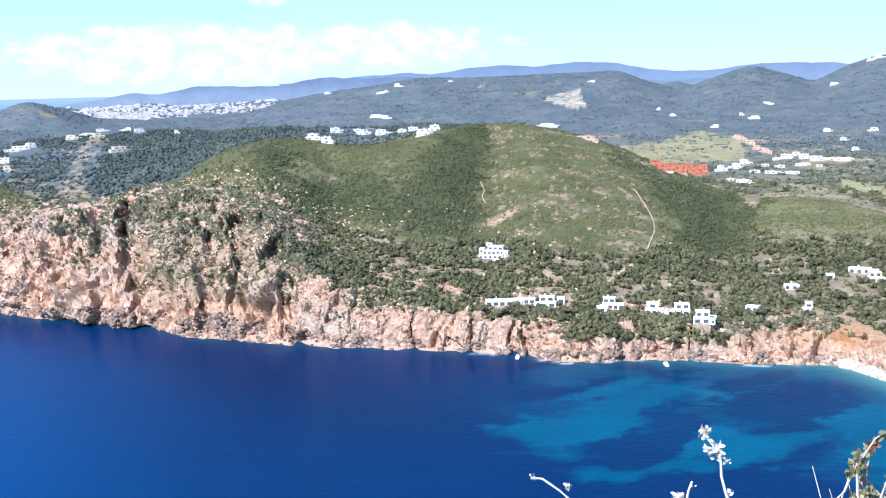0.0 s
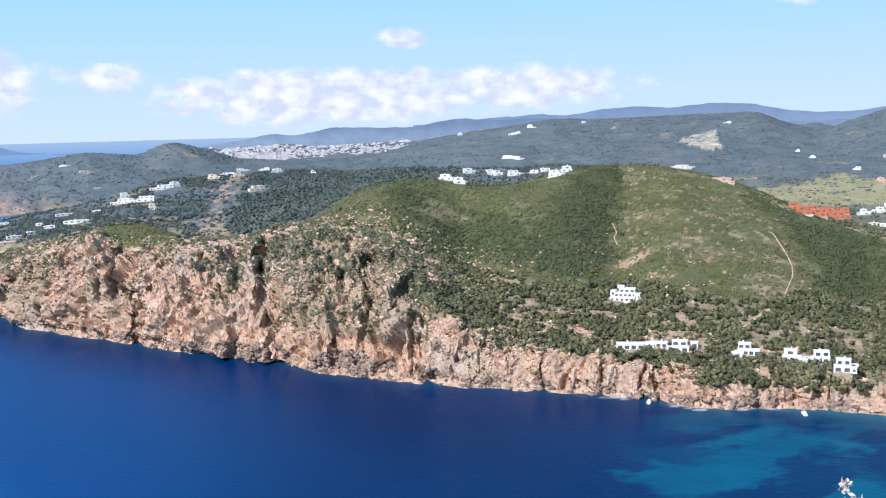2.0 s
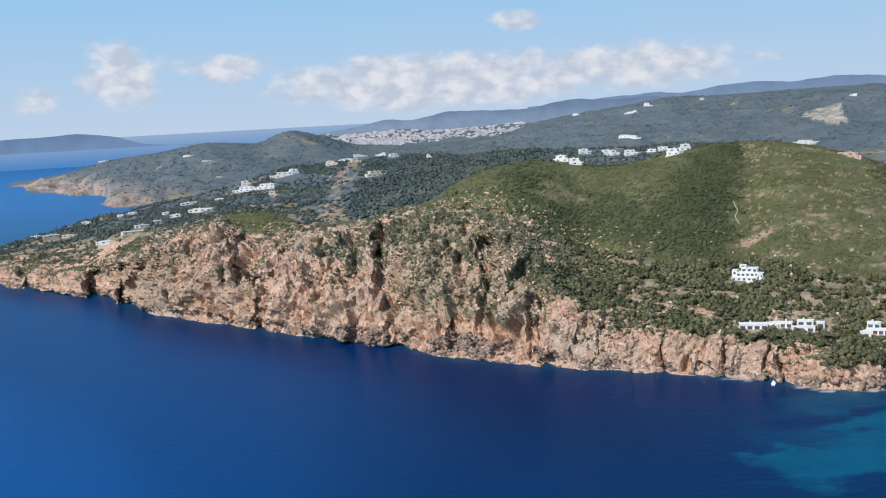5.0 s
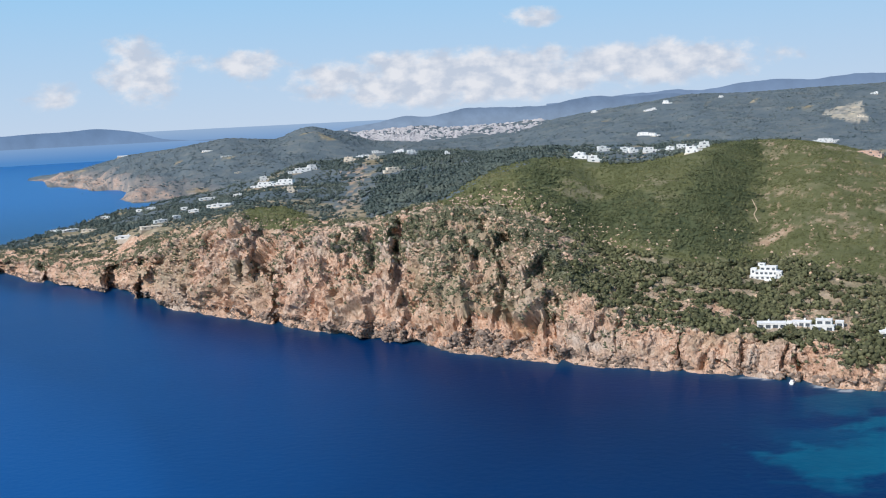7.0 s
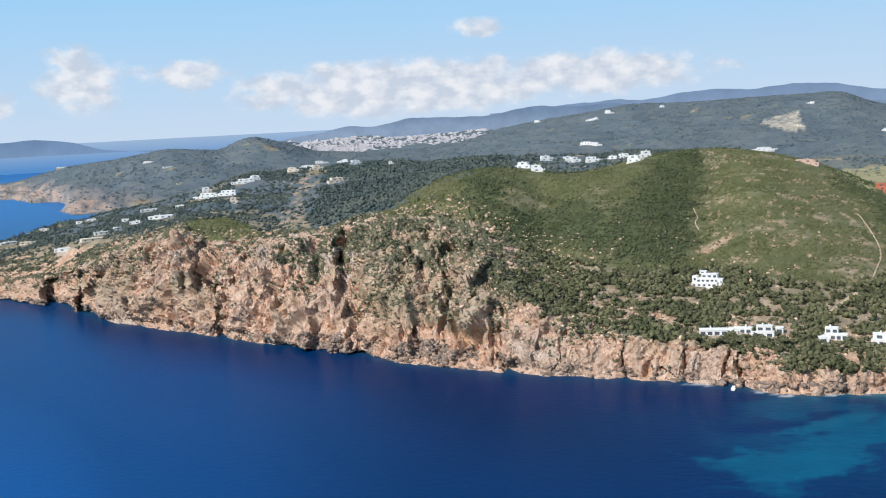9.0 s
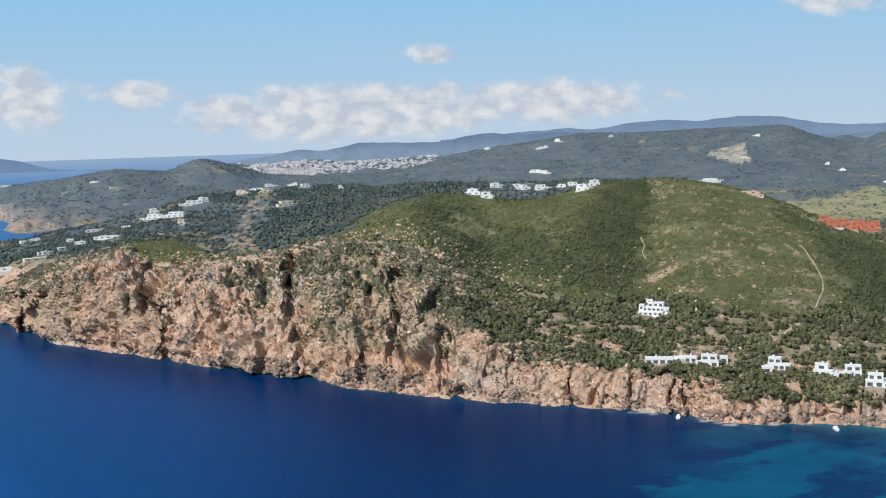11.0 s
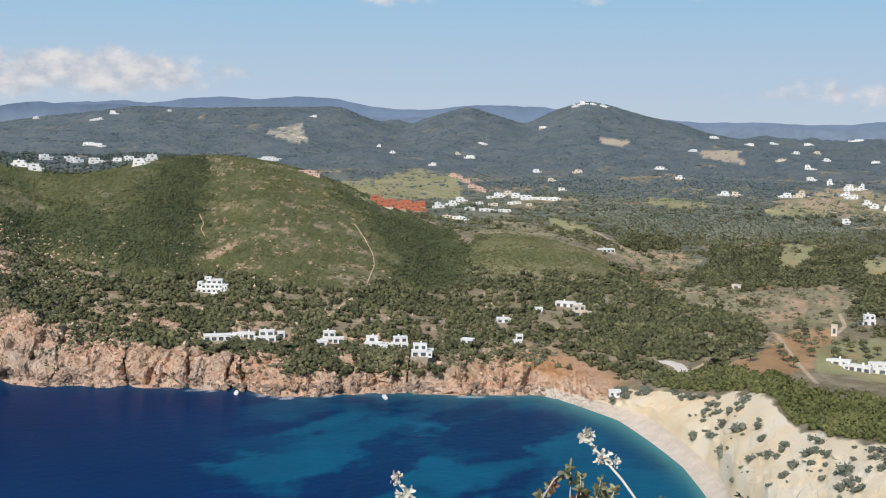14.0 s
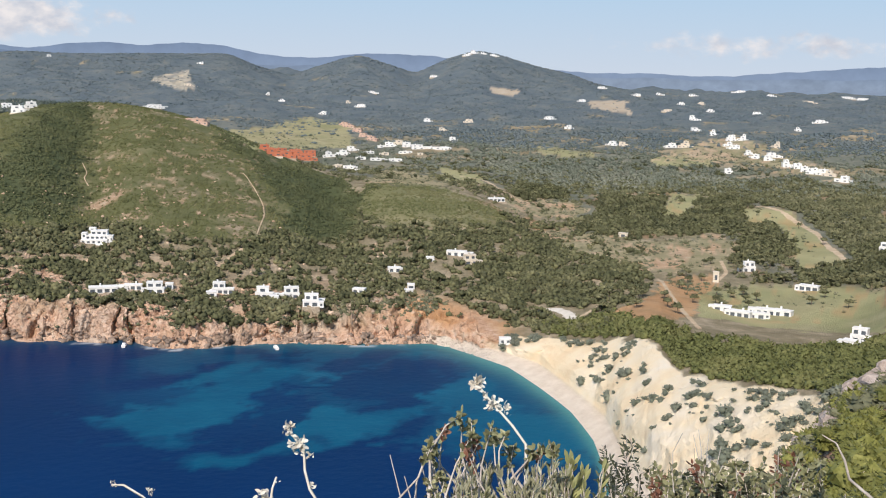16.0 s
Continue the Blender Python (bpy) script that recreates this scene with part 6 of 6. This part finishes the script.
OLIVE = plant_mat("olive_leaf", (0.13, 0.135, 0.07), (0.21, 0.215, 0.11), (0.32, 0.32, 0.19))
SHOOT = plant_mat("green_shoot", (0.19, 0.20, 0.08), (0.28, 0.29, 0.125), (0.40, 0.40, 0.21))
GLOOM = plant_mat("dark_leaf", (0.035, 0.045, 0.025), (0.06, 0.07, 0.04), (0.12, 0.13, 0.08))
RUSSET = plant_mat("russet_leaf", (0.13, 0.055, 0.035), (0.21, 0.10, 0.065), (0.30, 0.17, 0.12))
GREY_SHOOT = plant_mat("grey_green_shoot", (0.20, 0.20, 0.12), (0.31, 0.31, 0.20), (0.45, 0.44, 0.32))
STRAW = plant_mat("dry_bract", (0.50, 0.46, 0.38), (0.68, 0.65, 0.57), (0.80, 0.78, 0.72))
TWIG = plant_mat("grey_twig", (0.36, 0.31, 0.27), (0.52, 0.47, 0.42), (0.68, 0.64, 0.59))
JUNIPER = plant_mat("juniper_leaf", (0.095, 0.105, 0.024), (0.15, 0.157, 0.04), (0.23, 0.23, 0.075))
PALE_ROCK = simple("pale_limestone", [(0.3, (0.27, 0.21, 0.17)), (0.5, (0.44, 0.36, 0.305)), (0.7, (0.62, 0.53, 0.47))], 1.6, 0.9, 0.2, 0.9, 0.3)


def rooted(p):
    """The place on the ground under p, a little towards the slope."""
    q = Vector((p[0] * 0.9, p[1] * 0.9, 0))
    q.z = knoll_z(q[0], q[1]) - 0.03
    return q


def dry_stalk(ways, d, heads, label, rng):
    """A dead flower stalk: a pale stem through the given angles, with tufts of papery bracts."""
    pts = [aim(b, e, d) for b, e in ways]
    root = rooted(pts[-1])
    t = thing("dry_flower_stalk", Matrix.Translation(root), label, "plant", "dry flower stalks")
    line = [p - root for p in pts] + [Vector((pts[-1] - root) * 0.5) + Vector((0.02, 0, 0)), Vector((0, 0, 0))]
    n = len(line)
    v, f = tube(line, [0.0026 + 0.0022 * i / n for i in range(n)])
    part("stem", mesh_of("stem", v, f, STRAW, False), t)
    for b, e, size, count in heads:
        c = aim(b, e, d) - root
        size, count = size * 0.72, int(count * 1.7)
        hv, hf = [], []
        for _ in range(count):
            way = Vector([rng.gauss(0, 1) for _ in range(3)])
            way.z += 0.5
            way.normalize()
            side = way.orthogonal().normalized()
            lv, lf = leaf(c + Vector([rng.gauss(0, 0.35) for _ in range(3)]) * size, way, side, size * rng.uniform(0.5, 1.0), size * 0.42)
            hf += [tuple(len(hv) + k for k in q) for q in lf]
            hv += lv
        part("seed_head", mesh_of("seed_head", hv, hf, STRAW), t, None, "papery cream bracts")


pr = random.Random(77)
dry_stalk(((21.0, -15.4), (21.5, -16.2), (22.2, -16.9), (23.0, -17.7), (23.75, -18.6)), 3.0, ((21.15, -15.75, 0.034, 26), (21.5, -16.3, 0.02, 12), (22.0, -16.75, 0.03, 26), (22.7, -16.95, 0.022, 14)), "cream-white dry flower stalk leaning over the shrubs", pr)
dry_stalk(((11.4, -17.9), (11.7, -18.3), (12.3, -19.0), (12.35, -20.0), (12.6, -20.9), (13.2, -21.8)), 3.0, ((11.45, -18.05, 0.026, 18), (12.1, -18.8, 0.032, 30), (12.6, -19.3, 0.02, 10), (12.8, -20.8, 0.018, 8)), "cream-white dry flower stalk against the blue sea", pr)
dry_stalk(((2.7, -20.25), (3.3, -20.3), (4.2, -20.9), (4.6, -21.2), (5.2, -22.2)), 3.0, ((2.8, -20.25, 0.014, 7), (4.6, -20.7, 0.018, 10)), "bent dry flower stalk against the blue sea", pr)
dry_stalk(((10.9, -20.3), (10.7, -20.8), (10.6, -21.4), (10.8, -22.5)), 3.0, ((10.3, -21.2, 0.03, 24), (10.9, -20.5, 0.012, 5)), "short dry flower stalk against the blue sea", pr)


def shrub(shoots, leaf_mat, label, name="shrub", ln=0.026, w=0.012, leaves=26, start=0.55, spread=0.8, group="shrubs at the lookout", bare=(), seed=0, stem=0.004, second=None, sway=0.035, splay=0.03):
    """A shrub: crooked branches from one root to each tip (bearing, height angle, distance), each with its leaves."""
    rng = random.Random(seed)
    tips = [aim(*s) for s in shoots]
    mid = sum(tips, Vector()) / len(tips)
    root = rooted(mid)
    t = thing(name, Matrix.Translation(root), label, "shrub", group)
    for k, p in enumerate(tips):
        q = p - root
        low = Vector((q.x * 0.8 + rng.uniform(-splay, splay), q.y * 0.8, q.z - 0.42))
        pts = [Vector((low.x * 0.3, low.y * 0.3, -0.02))] + bent(low, q, rng, 6, sway)
        v, f = tube(pts, [0.009] + [stem * (1.7 - 1.4 * i / 6) for i in range(7)], 5)
        br = part("branch", mesh_of("branch", v, f, TWIG, False), t)
        if k in bare:
            continue
        v, f = leafy(pts[1:], rng, leaves, ln, w, start, spread)
        part("leaves", mesh_of("leaves", v, f, second if second and rng.random() < 0.12 else leaf_mat), br)
    return t


# bare twigs and branches with tufts of leaves at their ends, over the cove
shrub(((16.73, -19.28, 3.0), (18.26, -19.4, 3.0), (18.88, -19.6, 3.05), (17.5, -20.3, 2.9)), OLIVE, "leafless grey twigs of a dying shrub", bare=(0, 1, 2, 3), seed=3, stem=0.0035, sway=0.05)
TUFTED = ((18.63, -18.98), (19.06, -18.7), (19.63, -18.06), (20.43, -17.44), (21.02, -17.64), (21.95, -17.72), (22.4, -18.14), (21.4, -18.64), (20.95, -18.46), (23.01, -18.72), (24.6, -18.65), (25.33, -18.74), (19.39, -20.33), (18.81, -20.61), (20.83, -19.07), (24.1, -18.9), (25.0, -18.6))
shrub([(b + pr.gauss(0, 0.12), e + pr.gauss(0, 0.12), pr.uniform(2.9, 3.1)) for b, e in TUFTED for _ in range(2)], OLIVE, "grey-stemmed shrub with tufts of oval olive leaves", ln=0.021, w=0.0105, leaves=17, start=0.9, spread=0.95, seed=4, second=RUSSET, stem=0.0045, sway=0.07, splay=0.12)
fill = [(pr.uniform(20.0, 25.9), pr.uniform(-21.6, -19.5), pr.uniform(2.7, 3.2)) for _ in range(64)]
shrub(fill, GREY_SHOOT, "dense tuft of upright grey-green shoots", ln=0.026, w=0.0055, leaves=64, start=0.35, spread=0.42, seed=5, second=OLIVE, splay=0.05)
fill = [(pr.uniform(18.6, 25.5), pr.uniform(-21.8, -20.4), pr.uniform(2.7, 3.1)) for _ in range(34)]
shrub(fill, OLIVE, "low olive shrub with dark and russet leaves", ln=0.02, w=0.009, leaves=46, start=0.5, spread=0.9, seed=15, second=RUSSET, sway=0.06, splay=0.08)
fill = [(pr.gauss(26.6, 0.5), pr.uniform(-20.9, -19.3), pr.uniform(2.8, 3.1)) for _ in range(9)]
shrub(fill, SHOOT, "tuft of bright green upright shoots", ln=0.036, w=0.010, leaves=44, start=0.3, spread=0.4, seed=6)
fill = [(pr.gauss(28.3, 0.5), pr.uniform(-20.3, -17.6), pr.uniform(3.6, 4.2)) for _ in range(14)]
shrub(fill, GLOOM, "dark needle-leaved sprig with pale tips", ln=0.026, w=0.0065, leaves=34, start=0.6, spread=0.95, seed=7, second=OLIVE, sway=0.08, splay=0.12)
fill = [(pr.uniform(29, 38.5), -20.6 + pr.uniform(-0.9, 1.5), pr.uniform(3.0, 4.4)) for _ in range(130)]
fill = [(b, e + 0.24 * min(5, max(0, b - 31)), d) for b, e, d in fill]
shrub(fill, OLIVE, "tangled shrub with olive and russet leaves", ln=0.021, w=0.0105, leaves=60, start=0.45, spread=0.95, seed=8, second=RUSSET, sway=0.06, splay=0.1)
# dark leaves, near black so that they also paint the shrub's inner shade
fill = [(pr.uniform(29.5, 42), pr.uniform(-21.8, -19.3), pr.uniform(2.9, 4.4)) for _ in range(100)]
shrub(fill, GLOOM, "dark-leaved shrub, its own shade put into the leaf colour", ln=0.022, w=0.011, leaves=54, start=0.4, spread=0.95, seed=9, second=SHOOT, sway=0.06, splay=0.1)
fill = [(pr.uniform(31.6, 33.6), pr.uniform(-19.6, -17.3), pr.uniform(3.4, 3.8)) for _ in range(12)]
shrub(fill, OLIVE, "bundle of bare grey stems", bare=tuple(range(12)), seed=10, stem=0.003, sway=0.05)


def boulder(b, r, size, seed, mat, label):
    x, y = r * math.sin(radians(b)), r * math.cos(radians(b))
    z = knoll_z(x, y)
    v, f = ICO[2]
    v = np.array(v)
    rng = np.random.default_rng(seed)
    for _ in range(7):
        d = rng.normal(size=3)
        d /= np.linalg.norm(d)
        over = np.clip(v @ d - rng.uniform(0.45, 0.8), 0, None)
        v = v - over[:, None] * d * 0.9
    v = v * (1 + 0.12 * grad_noise(v * 3 + seed, 4)[:, None]) * np.array([1, 0.9, 0.8]) * size
    bm = bmesh.new()
    vs = [bm.verts.new(p) for p in v]
    for q in f:
        bm.faces.new([vs[i] for i in q])
    bmesh.ops.subdivide_edges(bm, edges=bm.edges[:], cuts=1, fractal=0.18 * size, along_normal=0.6, seed=seed)
    me = bpy.data.meshes.new("boulder")
    bm.to_mesh(me)
    bm.free()
    me.materials.append(mat)
    ob = new("boulder", me)
    ob.matrix_basis = pose(x, y, z + size * 0.15, 0, 0, seed * 47)
    return tagged(ob, label, "boulder", "boulders on the spur")


for k in range(90):
    boulder(pr.uniform(37.6, 43.5), pr.uniform(48, 92), pr.choice((0.35, 0.45, 0.6, 0.8, 1.1)) * pr.uniform(0.8, 1.2), 200 + k, PALE_ROCK, "pale pinkish limestone boulder on the scrubby spur")
for k in range(8):
    boulder(pr.uniform(30.5, 35), pr.uniform(4.6, 6.5), pr.uniform(0.12, 0.3), 240 + k, PALE_ROCK, "small white limestone rock among the shrubs")


def juniper(b, r, size, seed):
    x, y = r * math.sin(radians(b)), r * math.cos(radians(b))
    rng = random.Random(seed)
    t = thing("juniper", pose(x, y, knoll_z(x, y) - 0.1, 0, 0, rng.uniform(0, 360)), "yellow-green juniper bush on the spur", "shrub", "junipers on the spur")
    v, f = tube([Vector((0, 0, -0.2)), Vector((0.05, 0, 0.5 * size)), Vector((0.15 * size, 0.1, 0.9 * size))], (0.07 * size, 0.05 * size, 0.02), 6)
    part("trunk", mesh_of("trunk", v, f, TWIG, False), t)
    cv, cf = crown(500 + seed, 2 if r < 10 else 1, int(1100 if r < 10 else 700 if r < 25 else 260), 0.075 if r < 10 else 0.09 if r < 25 else 0.15, 0.8, 7)
    part("crown", mesh_of("crown", cv * size, cf.tolist(), JUNIPER), t, None, "dense yellow-green scale leaves")


for k in range(26):
    juniper(pr.uniform(39.6, 46), pr.uniform(11, 20), pr.uniform(0.25, 0.42), k)
for k in range(46):
    juniper(pr.uniform(36.6, 46), pr.uniform(5.0, 10.5), pr.uniform(0.24, 0.38), 120 + k)
for k in range(44):
    juniper(pr.uniform(37.0, 45), pr.uniform(11, 24), pr.uniform(0.22, 0.42), 260 + k)
for k in range(44):
    juniper(pr.uniform(37.2, 45), pr.uniform(40, 95), pr.uniform(0.5, 1.1), 40 + k)
for k in range(18):
    juniper(pr.uniform(38.8, 45), pr.uniform(3.7, 5.2), pr.uniform(0.15, 0.22), 160 + k)


def spur_scrub():
    """Low grey-green scrub between the rocks of the spur."""
    rng = np.random.default_rng(61)
    V, F, base = [], [], 0
    kinds = [crown(600 + k, 1, 40, 0.3, 0.7, 2) for k in range(4)]
    for k in range(420):
        b, r = rng.uniform(36, 46), rng.uniform(20, 96)
        x, y = r * math.sin(radians(b)), r * math.cos(radians(b))
        cv, cf = kinds[k % 4]
        a, s = rng.uniform(0, 6.3), rng.uniform(0.18, 0.6) * (0.6 + r / 120)
        v = np.stack([cv[:, 0] * math.cos(a) - cv[:, 1] * math.sin(a), cv[:, 0] * math.sin(a) + cv[:, 1] * math.cos(a), cv[:, 2] - 0.2], -1) * s
        V.append(v + np.array([x, y, knoll_z(x, y)]))
        F.append(cf + base)
        base += len(cv)
    ob = new("spur_scrub", fast_mesh("spur_scrub", np.concatenate(V), np.concatenate(F), [SHRUB]))
    tagged(ob, "low grey-green scrub between the rocks of the spur", "shrubs", kind="stuff")


spur_scrub()
# a dead branch among the junipers
dv, df = tube([aim(38.3, -16.94, 5.0), aim(38.98, -17.25, 5.0), aim(39.43, -17.98, 5.0), aim(39.7, -18.8, 5.05), aim(40.92, -19.6, 5.1), aim(42.0, -22.5, 5.2), aim(42.5, -26.5, 5.3)], (0.002, 0.0035, 0.005, 0.006, 0.0075, 0.009, 0.01), 6)
ob = new("dead_branch", mesh_of("dead_branch", dv, df, TWIG, False))
tagged(ob, "bare grey dead branch among the junipers", "branch")
